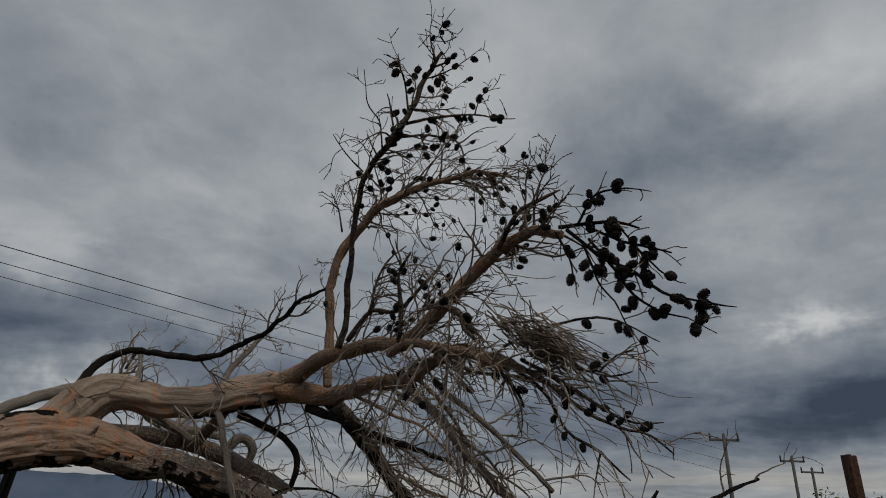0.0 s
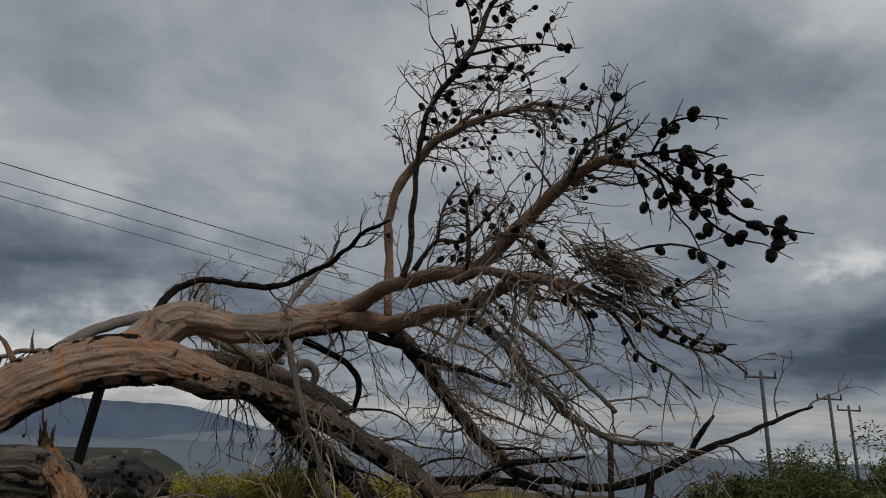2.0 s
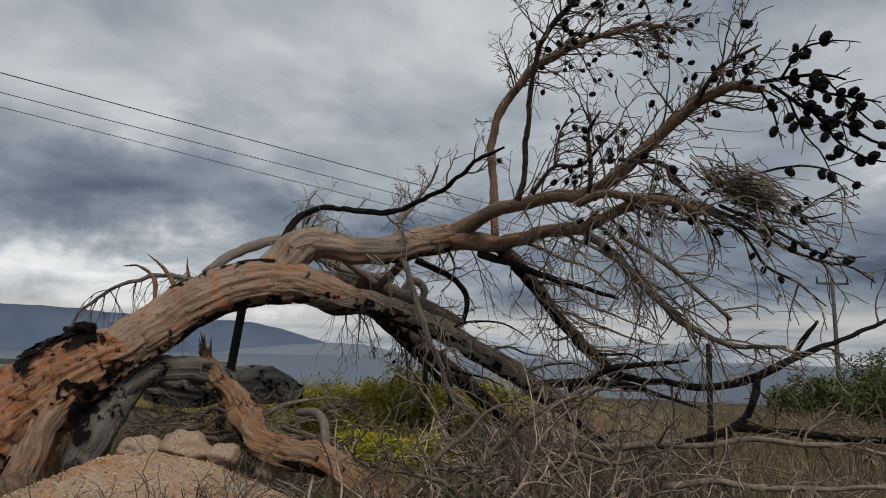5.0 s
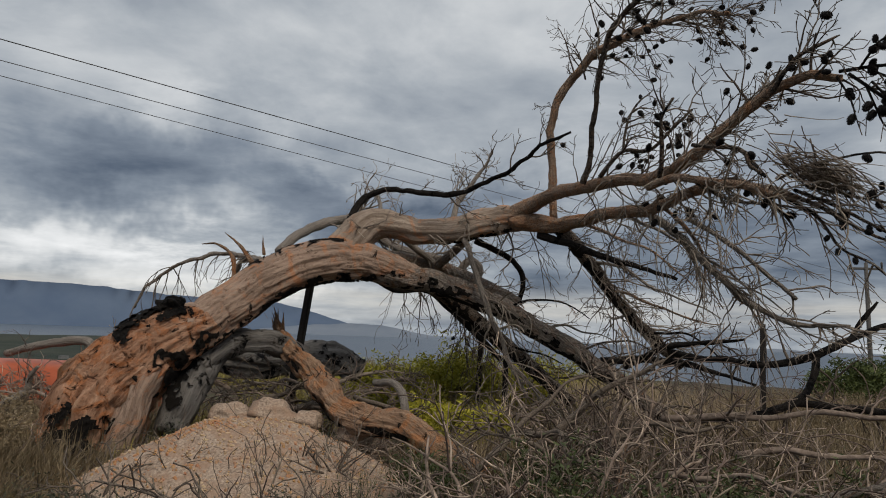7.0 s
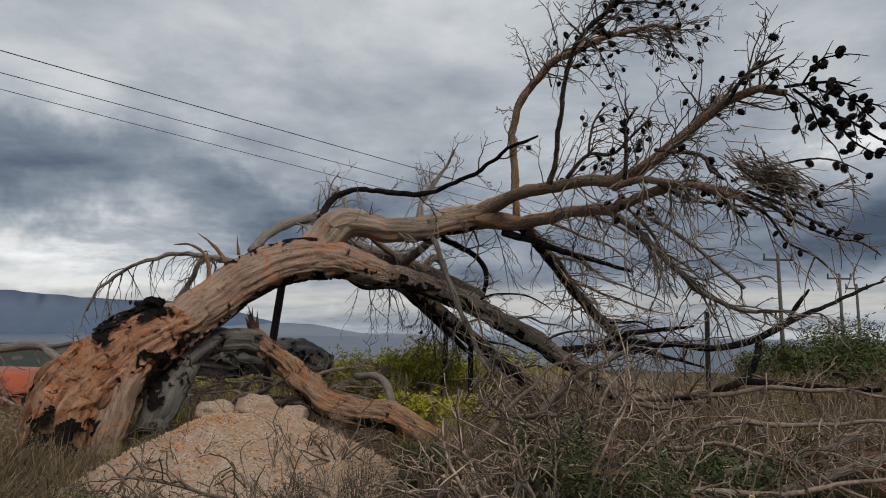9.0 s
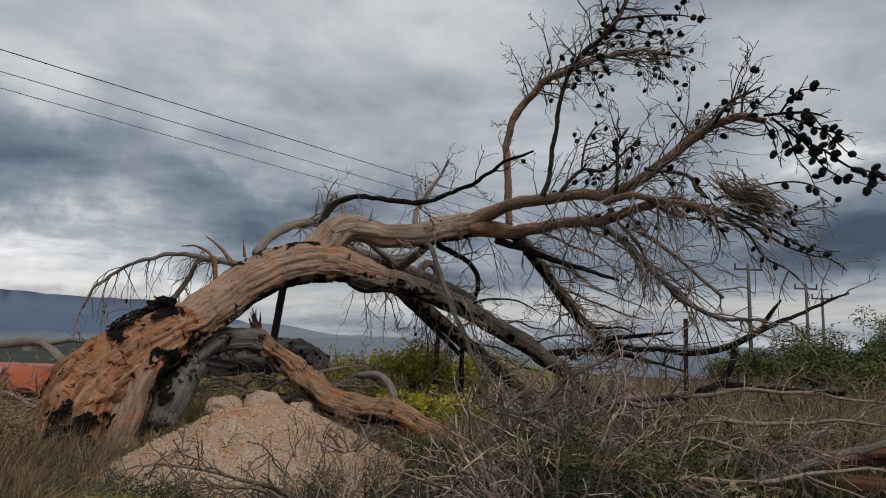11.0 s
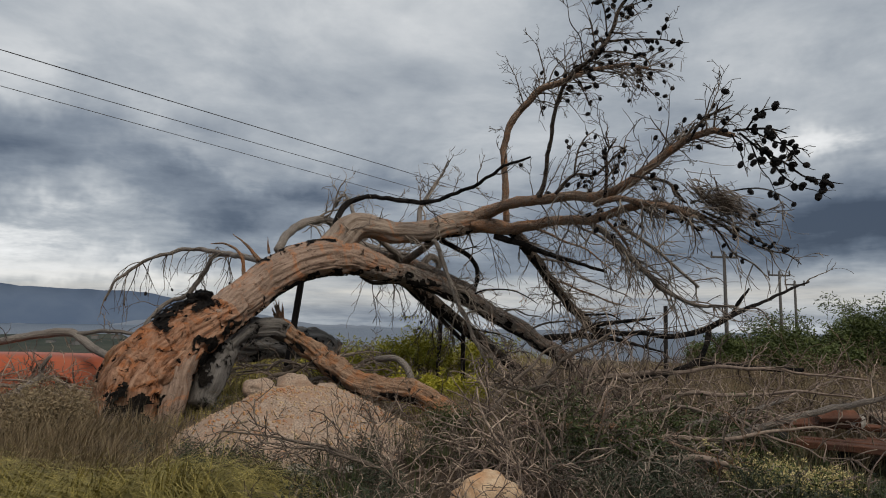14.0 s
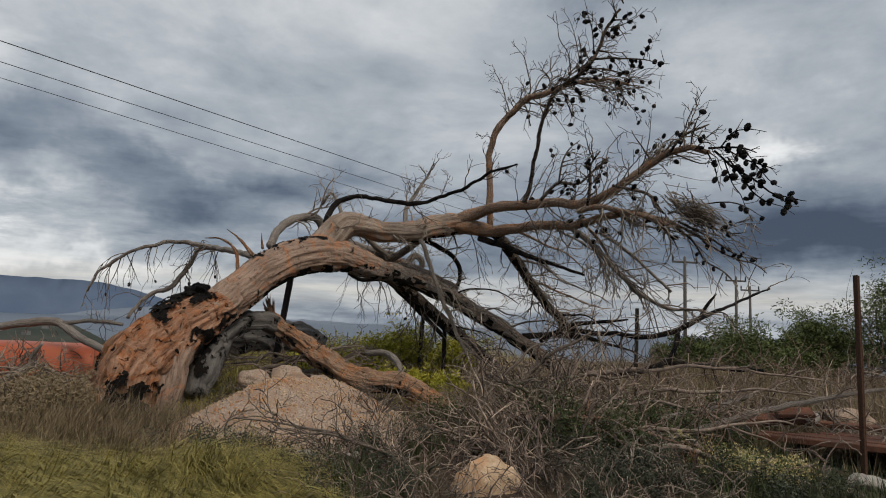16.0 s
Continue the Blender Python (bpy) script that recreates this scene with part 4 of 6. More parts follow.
g5_line = [(-2.4, 8.3, 2.58, 0.051), (-1.92, 8.6, 2.36, 0.041), (-1.74, 8.8, 2.09, 0.042), (-1.8, 8.8, 1.71, 0.032)]
g6_line = [(-2.79, 8.5, 2.85, 0.051), (-2.79, 8.9, 3.24, 0.043), (-2.64, 9.1, 3.56, 0.037), (-2.42, 9.3, 3.98, 0.026), (-2.28, 9.3, 4.26, 0.011)]
g7_line = [(-3.9, 8.6, 2.87, 0.041), (-4.09, 9.0, 3.28, 0.032), (-4.27, 9.2, 3.53, 0.027), (-4.44, 9.3, 3.32, 0.022)]
g8_line = [(-1.48, 8.0, 2.63, 0.059), (-1.08, 7.8, 2.47, 0.048), (-0.62, 7.6, 2.28, 0.043), (-0.21, 7.5, 2.14, 0.034), (0.25, 7.4, 1.99, 0.019)]


def slim(line, share):
    return [(x, y, z, r * share) for x, y, z, r in line]


# trunk and great limbs
trunk, trunk_run = limb([(x - 0.10 * (z < 0.6), y, z, r * (1.10 if z < 0.6 else 1)) for x, y, z, r in trunk_line], STUMP, 130, 0.12, 0.03, "torn orange and grey trunk with charred patches", "trunk", 0.025, 0.62)
trunk.data.materials.append(TAN)
for poly in trunk.data.polygons:
    c = poly.center + tree.location
    if c.x + 0.35 * c.z + 0.5 * noise.noise(c * 1.8) + 0.2 * noise.noise(c * 6) > -4.95:
        poly.material_index = 1
low, low_run = limb(slim(low_line, 0.76), GREY, 40, 0.2, 0.03, "arched limb with scaly black bark", step=0.05)
knob, knob_run = limb(knob_line, TRUNK, 56, 0.22, 0.03, "stripped grey and orange limb with a swollen knee", step=0.05)
upper, upper_run = limb(upper_line, BROWN, 18, 0.2, 0.022, "long brown branch that bears cones")
lowsub, lowsub_run = limb(slim(lowsub_line, 0.88), BROWN, 18, 0.2, 0.024)
midb, midb_run = limb(midb_line, BROWN, 10)
v1, v1_run = limb(slim(v1_line, 0.78), BROWN, 16, 0.22, 0.034, "upright brown branch with bent top")
v2, v2_run = limb(slim(v2_line, 0.72), SCORCHED, 12, 0.2, 0.026, "slender dark upright branch")
bigdown, bigdown_run = limb(slim(bigdown_line, 0.78), SCORCHED, 18, 0.2, 0.025)
thin, thin_run = limb(slim(thin_line, 0.75), CHAR, 14, 0.25, 0.03, "thin black crooked branch")
loop, loop_run = limb(slim(loop_line, 0.80), PALE, 12, 0.08, 0.015, "bleached looping branch")
lba, lba_run = limb(slim(lba_line, 0.9), PALE, 10, 0.15, 0.03)
lbb, lbb_run = limb(slim(lbb_line, 0.75), PALE, 10, 0.15, 0.03)
pale, pale_run = limb(slim(pale_line, 0.55), PALE, 10, 0.08, 0.015, "bleached hanging branch")
under2, under2_run = limb(slim(under2_line, 0.85), SCORCHED, 14, 0.1)
undera, undera_run = limb(undera_line, CHAR, 8)
fan, fan_run = limb(slim(fan_line, 0.75), PALE, 12, 0.18, 0.024)
blka, blka_run = limb(slim(blka_line, 0.85), CHAR, 8)
blkb, blkb_run = limb(blkb_line, CHAR, 8)
blkm, blkm_run = limb(slim(blkm_line, 0.80), CHAR, 10)
blks, blks_run = limb(blks_line, CHAR, 8)
blkd, blkd_run = limb(slim(blkd_line, 0.85), CHAR, 10)
blkr, blkr_run = limb(blkr_line, CHAR, 10)
butt, butt_run = limb([(x, y + 0.07, z, r * 1.2) for x, y, z, r in butt_line], TAN, 40, 0.35, 0.02, "pale tan root flare", "root_flare", 0.03, 0.5)
root, root_run = limb(root_line, ASHGREY, 20, 0.2, 0.03, "ash-grey torn root", "root", 0.03, 0.8)
for line in ([(-5.40, 6.2, 0.72, 0.17), (-5.22, 6.5, 0.98, 0.18), (-4.88, 6.9, 1.05, 0.15), (-4.62, 7.5, 0.85, 0.11)],):
    limb(line, ASHGREY, 20, 0.35, 0.03, "ash-grey twisted root", "root", 0.03, 0.5)
for line in (splA_line, splB_line, splC_line):
    limb(slim(line, 0.62), ORANGE, 8, 0.3, 0.012, "torn orange splinter", "splinter", 0.03)

# bowed side branches that hang over the brushwood
for run, u, way, length, r, mat in ((lowsub_run, 0.25, (0.9, -0.2, -0.5), 1.7, 0.026, BROWN), (lowsub_run, 0.45, (0.8, -0.5, -0.6), 1.6, 0.024, PALE), (lowsub_run, 0.6, (0.9, -0.1, -0.7), 1.5, 0.022, BROWN), (midb_run, 0.4, (1.0, 0.2, -0.7), 1.4, 0.020, SCORCHED),
                                    (bigdown_run, 0.25, (1.0, 0.0, -0.2), 1.9, 0.026, PALE), (bigdown_run, 0.45, (0.9, -0.4, -0.1), 1.6, 0.024, BROWN), (bigdown_run, 0.6, (-0.7, -0.5, -0.5), 1.1, 0.020, PALE), (bigdown_run, 0.75, (1.0, -0.3, 0.1), 1.4, 0.020, CHAR),
                                    (low_run, 0.45, (0.8, -0.4, 0.5), 1.3, 0.022, CHAR), (low_run, 0.55, (0.7, 0.4, 0.5), 1.4, 0.022, PALE), (low_run, 0.65, (0.9, -0.3, 0.5), 1.3, 0.020, SCORCHED), 
                                    (low_run, 0.38, (0.5, 0.5, 0.6), 1.2, 0.024, PALE), (fan_run, 0.3, (0.9, -0.3, -0.5), 1.2, 0.018, PALE), (fan_run, 0.5, (0.6, 0.3, -0.7), 1.1, 0.016, BROWN), (under2_run, 0.5, (0.5, -0.5, -0.6), 1.1, 0.022, CHAR)):
    p, d = run[int(u * (len(run) - 1))][0].copy(), Vector(way).normalized()
    path = []
    for i in range(24):
        path.append((p.copy(), r * (1 - 0.72 * i / 23)))
        d = (d + noise.noise_vector(p * 3.1) * 0.30 + Vector((0.05, 0, -0.045))).normalized()
        p = p + d * length / 23
    s = Soup()
    s.tube(path, 7, 0.12, u * 30)
    bough = part("bowed_branch", s, mat, tree)
    clothe(bough, path, 9, 0.22, 0.006, TWIG_GREY if mat is PALE else BROWN, (0.4, -0.1, -0.3), 0.3, 0.4, 1, 2)

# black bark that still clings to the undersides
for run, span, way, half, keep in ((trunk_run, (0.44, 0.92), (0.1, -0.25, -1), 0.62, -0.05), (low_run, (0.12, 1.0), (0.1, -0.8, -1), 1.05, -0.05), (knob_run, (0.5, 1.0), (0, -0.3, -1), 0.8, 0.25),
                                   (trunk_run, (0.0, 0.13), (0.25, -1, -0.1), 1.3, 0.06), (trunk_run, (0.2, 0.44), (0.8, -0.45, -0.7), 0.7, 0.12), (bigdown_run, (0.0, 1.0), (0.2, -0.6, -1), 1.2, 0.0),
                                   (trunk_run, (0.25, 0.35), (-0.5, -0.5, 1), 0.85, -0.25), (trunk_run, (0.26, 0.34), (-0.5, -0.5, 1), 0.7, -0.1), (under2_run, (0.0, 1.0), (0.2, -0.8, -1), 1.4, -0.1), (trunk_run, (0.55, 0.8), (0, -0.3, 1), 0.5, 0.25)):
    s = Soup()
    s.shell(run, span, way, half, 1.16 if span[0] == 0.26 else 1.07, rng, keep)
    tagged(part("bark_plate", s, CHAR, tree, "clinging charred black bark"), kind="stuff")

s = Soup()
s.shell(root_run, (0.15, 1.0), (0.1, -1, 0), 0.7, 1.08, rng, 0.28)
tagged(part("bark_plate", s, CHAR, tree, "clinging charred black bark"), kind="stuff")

# torn strips of wood that stand out of the stump
for k in range(20):
    u0 = rng.uniform(0.0, 0.16)
    u1 = u0 + rng.uniform(0.06, 0.15)
    an = rng.uniform(-2.0, 2.0)
    seg = trunk_run[int(u0 * (len(trunk_run) - 1)):int(u1 * (len(trunk_run) - 1))]
    line = []
    for i, (p, r) in enumerate(seg):
        t = (seg[min(i + 1, len(seg) - 1)][0] - seg[max(i - 1, 0)][0]).normalized()
        a = (Vector((0, -1, 0)) - t * -t.y).normalized()
        out = a * math.cos(an) + t.cross(a) * math.sin(an)
        f = i / max(1, len(seg) - 1)
        line.append((p + out * r * (0.93 + 0.10 * math.sin(3.0 * f + k)), 0.014 + rng.uniform(0.025, 0.045) * math.sin(math.pi * min(1, f * 0.9 + 0.1))))
    if len(line) > 3:
        s = Soup()
        s.tube(line, 10, 0.6, k)
        part("torn_strip", s, rng.choice((STUMP, STUMP, STUMP, ORANGE)), tree)
for k in range(10):
    p = Vector((-6.38 + rng.gauss(0, 0.10), 5.35 + rng.gauss(0, 0.15), rng.uniform(0.0, 0.45)))
    q = p + Vector((rng.uniform(-0.34, -0.08), rng.uniform(-0.15, 0.05), rng.uniform(-0.06, 0.16)))
    s = Soup()
    s.tube([(p, 0.06), (p.lerp(q, 0.5), 0.045), (q, 0.008)], 6, 0.3, k)
    part("splinter", s, ORANGE, tree, "torn orange splinter")

part("charred_knot", rock_shape((-5.57, 5.86, 1.40), (0.20, 0.17, 0.13), 6, 7, 0.7), CHAR, tree, "black charred knot on top of the trunk")

# crooked limbs behind the knee
for line, mat, n in ((g1_line, GREY, 14), (g2_line, GREY, 0), (g3_line, PALE, 8), (g4_line, PALE, 6), (g5_line, CHAR, 14), (g6_line, PALE, 22), (g7_line, PALE, 10), (g8_line, CHAR, 22)):
    ob, run = limb(line, mat, 12, 0.1, 0.02)
    if n:
        clothe(ob, run, n, 0.36, 0.006, TWIG_DARK if mat is CHAR else TWIG_GREY, (0.2, 0, 0.0), 0.1, 0.4, 2, 3, (0.2, 1))

# cone-bearing branch ends
for line, n, mat in ((c1_line, 6, CHAR), (c2_line, 6, CHAR), (c3_line, 7, CHAR), (c4_line, 14, CHAR), (c5_line, 10, CHAR), (c6_line, 3, CHAR), (c7_line, 5, CHAR), (c8_line, 5, CHAR)):
    ob, run = limb(line, mat, 6, 0.05, 0.01, name="branch")
    string_cones(run, int(1.3 * n), 1.08)
    clothe(ob, run, 6, 0.14, 0.004, TWIG_DARK, (0.6, 0, 0.1), 0.25, 0.3, 1, 1)
for line, n in ((c9_line, 2), (c10_line, 3), (t2_line, 9), (t3_line, 5), (t4_line, 4), (t5_line, 3), (t6_line, 0), (t7_line, 0), (t8_line, 3), (t9_line, 3), (t10_line, 1), (t11_line, 2), (t12_line, 0)):
    ob, run = limb(line, SCORCHED, 6, 0.05, 0.01, name="branch")
    string_cones(run, n, 0.95, 0.3)
    clothe(ob, run, 8, 0.16, 0.004, TWIG_DARK, (0.3, 0, 0.2), 0.15, 0.35, 1, 2)
string_cones(v2_run, 10, 0.95, 0.62)
for line, n in ((m1_line, 2), (m2_line, 1), (m3_line, 2), (m4_line, 6)):
    ob, run = limb(line, SCORCHED, 6, 0.05, 0.01, name="branch")
    string_cones(run, n, 0.9, 0.4)
    clothe(ob, run, 12, 0.30, 0.005, TWIG_DARK, (0.3, 0, 0.3), 0.1, 0.4, 1, 3, cones=0.05)
for line, n in ((f1_line, 6), (f2_line, 4), (f3_line, 3), (f4_line, 3), (f5_line, 4), (f6_line, 4), (f8_line, 1)):
    ob, run = limb(line, SCORCHED, 6, 0.05, 0.012, name="branch")
    string_cones(run, n, 0.95, 0.3)
    clothe(ob, run, 9, 0.28, 0.005, TWIG_GREY, (0.7, -0.1, -0.4), 0.2, 0.25, 1, 3, cones=0.04)
ob, run = limb(f7_line, PALE, 8, name="branch")
clothe(ob, run, 16, 0.40, 0.006, TWIG_GREY, (0.4, 0, -0.5), 0.3, 0.35, 1, 3)

# twigs on the limbs
clothe(v2, v2_run, 40, 0.28, 0.005, TWIG_DARK, (0.2, 0, 0.1), 0.05, 0.4, 1, 3, (0.35, 1), 0.04)
clothe(v1, v1_run, 30, 0.45, 0.006, TWIG_DARK, (0.5, -0.2, 0.15), 0.1, 0.4, 2, 3, (0.5, 1), 0.06, aim=Vector((0.5, 0, 0)))
clothe(v1, v1_run, 8, 0.35, 0.005, TWIG_DARK, (-0.5, 0, 0.4), 0.0, 0.3, 1, 2, (0.3, 0.7))
clothe(upper, upper_run, 34, 0.42, 0.006, TWIG_DARK, (0.2, 0, 0.25), 0.08, 0.38, 2, 3, (0.3, 0.95), 0.04)
clothe(upper, upper_run, 30, 0.40, 0.006, TWIG_GREY, (0.4, 0, -0.4), 0.25, 0.4, 2, 3, (0.4, 0.95), 0.02)
clothe(lowsub, lowsub_run, 24, 0.50, 0.007, TWIG_GREY, (0.3, -0.1, -0.6), 0.35, 0.4, 2, 3, (0.25, 1), 0.02)
clothe(midb, midb_run, 40, 0.40, 0.006, TWIG_GREY, (0.5, 0, 0.0), 0.2, 0.4, 2, 3, (0.2, 1), 0.03)
clothe(fan, fan_run, 24, 0.50, 0.007, TWIG_GREY, (0.3, 0, -0.5), 0.3, 0.4, 2, 3, (0.1, 1), 0.015)
clothe(bigdown, bigdown_run, 50, 0.55, 0.007, TWIG_GREY, (0.3, 0, -0.2), 0.3, 0.4, 2, 3, (0.1, 1))
clothe(low, low_run, 40, 0.50, 0.007, TWIG_GREY, (0.3, -0.2, -0.3), 0.35, 0.4, 2, 3, (0.3, 1))
clothe(under2, under2_run, 30, 0.55, 0.008, TWIG_DARK, (0, 0, -0.5), 0.4, 0.4, 2, 3)
clothe(undera, undera_run, 40, 0.45, 0.006, TWIG_DARK, (0, 0, -0.6), 0.5, 0.4, 2, 3, (0.2, 1), 0.06)
clothe(thin, thin_run, 10, 0.35, 0.006, TWIG_DARK, (0.2, 0, -0.2), 0.1, 0.35, 1, 3, (0.4, 0.95))
clothe(loop, loop_run, 45, 0.70, 0.010, TWIG_GREY, (0.3, 0, 0.3), 0.2, 0.45, 2, 3, (0.4, 1))
clothe(knob, knob_run, 35, 0.55, 0.010, TWIG_GREY, (0.2, 0.3, -0.2), 0.2, 0.45, 2, 3, (0.2, 1))
clothe(pale, pale_run, 25, 0.5, 0.008, TWIG_GREY, (0.2, 0, -0.4), 0.4, 0.35, 2, 3, (0.3, 1))
clothe(lba, lba_run, 44, 0.60, 0.006, TWIG_DARK, (0, 0, -0.8), 0.7, 0.25, 1, 3, (0.35, 1), 0.2)
clothe(lbb, lbb_run, 26, 0.50, 0.006, TWIG_DARK, (-0.3, 0, -0.3), 0.5, 0.35, 1, 3, (0.2, 1), 0.16)
for ob, run in ((blka, blka_run), (blkb, blkb_run), (blkm, blkm_run), (blkd, blkd_run), (blkr, blkr_run)):
    clothe(ob, run, 16, 0.40, 0.007, TWIG_DARK, (0.2, 0, 0.0), 0.2, 0.35, 1, 3)

# long rising shoots in the crown
shoots(v1, v1_run, 9, 1.35, 0.013, TWIG_DARK, (0.16, -0.1, 1.0), (0.44, 0.80), 0.2, 0.02, 0.24)
shoots(v1, v1_run, 9, 0.95, 0.011, TWIG_DARK, (0.85, -0.3, -0.35), (0.55, 1.0), 0.3, 0.10)
shoots(v1, v1_run, 9, 0.9, 0.011, TWIG_DARK, (0.9, -0.2, 0.25), (0.55, 1.0), 0.35, 0.10)
shoots(v1, v1_run, 5, 0.5, 0.008, TWIG_DARK, (-0.45, 0, 0.9), (0.25, 0.55), 0.2)
shoots(v2, v2_run, 8, 0.55, 0.009, TWIG_DARK, (0.8, -0.1, 0.45), (0.5, 0.95), 0.4, 0.10)
shoots(upper, upper_run, 16, 1.05, 0.011, TWIG_DARK, (0.3, 0, 1.0), (0.3, 0.92), 0.28, 0.08, 0.26)
shoots(upper, upper_run, 8, 0.6, 0.009, TWIG_GREY, (0.6, -0.1, -0.6), (0.35, 0.95), 0.35, 0.05)
shoots(midb, midb_run, 8, 0.6, 0.009, TWIG_GREY, (0.8, -0.1, -0.35), (0.2, 1.0), 0.3, 0.06)
shoots(lowsub, lowsub_run, 10, 0.9, 0.013, TWIG_GREY, (0.6, -0.1, -0.85), (0.3, 1.0), 0.3, 0.03, 0.3, 0.06)
shoots(fan, fan_run, 9, 0.8, 0.011, TWIG_GREY, (0.75, -0.1, -0.7), (0.1, 0.95), 0.3, 0.03, 0.3, 0.06)
shoots(bigdown, bigdown_run, 8, 0.9, 0.012, TWIG_GREY, (0.8, -0.2, 0.05), (0.1, 0.9), 0.4)
shoots(thin, thin_run, 6, 0.45, 0.008, TWIG_GREY, (0.1, 0.1, 0.9), (0.35, 0.9), 0.4)

# long bare sweeping branches that hang into the brushwood
for ob, run, n, span, lean, mat in ((fan, fan_run, 12, (0.1, 0.9), (0.5, -0.1, -0.8), TWIG_GREY), (lowsub, lowsub_run, 12, (0.35, 0.9), (0.3, -0.1, -0.9), TWIG_GREY), (bigdown, bigdown_run, 12, (0.1, 0.9), (0.7, -0.2, -0.2), TWIG_GREY),
                                    (low, low_run, 12, (0.35, 0.95), (0.7, -0.2, 0.2), TWIG_DARK), (pale, pale_run, 4, (0.3, 0.9), (0.2, -0.1, -0.8), TWIG_GREY), (under2, under2_run, 5, (0.2, 1.0), (0.3, 0, -0.4), TWIG_DARK), (knob, knob_run, 6, (0.5, 1.0), (0.4, 0.1, -0.7), TWIG_GREY)):
    clothe(ob, run, n, 0.80, 0.008, mat, lean, 0.22, 0.17, 2, 4, span)

# the tangle of dry twigs caught in the crown
s = Soup()
for _ in range(115):
    p = Vector((rng.gauss(0.95, 0.19), rng.gauss(4.55, 0.16), 0))
    p.z = 2.58 - 0.55 * (p.x - 0.95) + rng.gauss(0, 0.07)
    d = Vector((rng.gauss(1.0, 0.45), rng.gauss(-0.1, 0.5), rng.gauss(-0.6, 0.4)))
    sprout(s, p - d.normalized() * 0.12, d, rng.uniform(0.18, 0.42), rng.uniform(0.004, 0.007), rng, 0.1, 0.22, 0, 0)
tagged(part("twig_tangle", s, TWIG_GREY, tree, "matted tangle of dry grey twigs"), kind="stuff")
s = Soup()
for _ in range(175):
    p = Vector((rng.gauss(0.93, 0.15), rng.gauss(4.6, 0.12), 0))
    p.z = 2.54 - 0.55 * (p.x - 0.95) + rng.gauss(0, 0.05)
    d = Vector((rng.gauss(1.0, 0.45), rng.gauss(-0.1, 0.5), rng.gauss(-0.6, 0.4)))
    sprout(s, p - d.normalized() * 0.12, d, rng.uniform(0.15, 0.3), rng.uniform(0.005, 0.008), rng, 0.1, 0.22, 0, 0)
tagged(part("twig_tangle", s, TWIG_DARK, tree, "dark core of the twig tangle"), kind="stuff")
s = Soup()
for _ in range(45):
    p = Vector((rng.gauss(0.42, 0.22), rng.gauss(6.5, 0.2), 4.95 + rng.gauss(0, 0.07)))
    d = Vector((rng.gauss(1.0, 0.5), rng.gauss(-0.2, 0.6), rng.gauss(0.1, 0.4)))
    sprout(s, p, d, rng.uniform(0.2, 0.45), rng.uniform(0.004, 0.007), rng, 0.05, 0.3, 0, 0)
part("twig_tangle", s, TWIG_DARK, tree, "matted tangle of dark twigs")


def cone_mesh(seed):
    """An open pine cone, tip along z: a core with rings of lifted scales."""
    r = random.Random(seed)
    s = Soup()
    prof = [(-0.048, 0.010), (-0.040, 0.026), (-0.02, 0.034), (0.005, 0.033), (0.03, 0.022), (0.048, 0.006)]
    s.tube([(Vector((0, 0, z)), q) for z, q in prof], 8, 0.0)
    for i in range(9):
        z = -0.042 + 0.0098 * i
        q = 0.037 * math.sqrt(max(0.08, 1 - ((z + 0.008) / 0.054) ** 2))
        n = 9 if 1 < i < 7 else 6
        for k in range(n):
            a = 2 * math.pi * (k + 0.5 * (i % 2)) / n + r.uniform(-0.1, 0.1)
            ro = q * r.uniform(1.05, 1.3)
            w = 0.012 * r.uniform(0.8, 1.2)
            c, sn = math.cos(a), math.sin(a)
            inner, outer = Vector((c * q * 0.7, sn * q * 0.7, z - 0.006)), Vector((c * ro, sn * ro, z + 0.007))
            side = Vector((-sn, c, 0)) * w
            tip = outer + Vector((0, 0, 0.004))
            s.quad(inner - side * 0.6, inner + side * 0.6, outer + side, outer - side)
            s.quad(outer - side, outer + side, tip + side * 0.6, tip - side * 0.6)
    return s.mesh("pine_cone", CONE, False)


cones = [cone_mesh(i) for i in range(4)]
for p, d, size in cone_spots[:298]:
    ob = new("pine_cone", rng.choice(cones))
    ob.parent = tree
    q = d.to_track_quat("Z", "Y").to_matrix().to_4x4()
    ob.matrix_local = Matrix.Translation(p - tree.location + d * 0.03 * size) @ q @ Matrix.Rotation(rng.uniform(0, 6.28), 4, "Z") @ Matrix.Diagonal((0.70 * size, 0.70 * size, 0.85 * size, 1))


# ---- logs, posts, stones ----
def loose_branch(line, material, name, label, category, sides=12, rough=0.1, twigs=0, twig_mat=BRUSH, length=0.3, group=""):
    first = line[len(line) // 2]
    ob = holder(name, (first[0], first[1], 0), label, category, group)
    run = wander(glide(line, 0.05), 0.015, rng)
    s = Soup()
    s.tube(run, sides, rough, rng.uniform(0, 40))
    stem = part("stem", s, material, ob)
    if twigs:
        s = Soup()
        for _ in range(twigs):
            i = rng.randrange(2, len(run) - 1)
            d = (run[i][0] - run[i - 1][0]).normalized()
            out = d.orthogonal().normalized()
            out.rotate(Matrix.Rotation(rng.uniform(0, 6.28), 3, d))
            sprout(s, run[i][0], out + d * 0.6, length * rng.uniform(0.4, 1.2), 0.009, rng, 0.1, 0.4, 1, 3)
        tagged(part("twig_growth", s, twig_mat, ob), kind="stuff")
    return ob, run


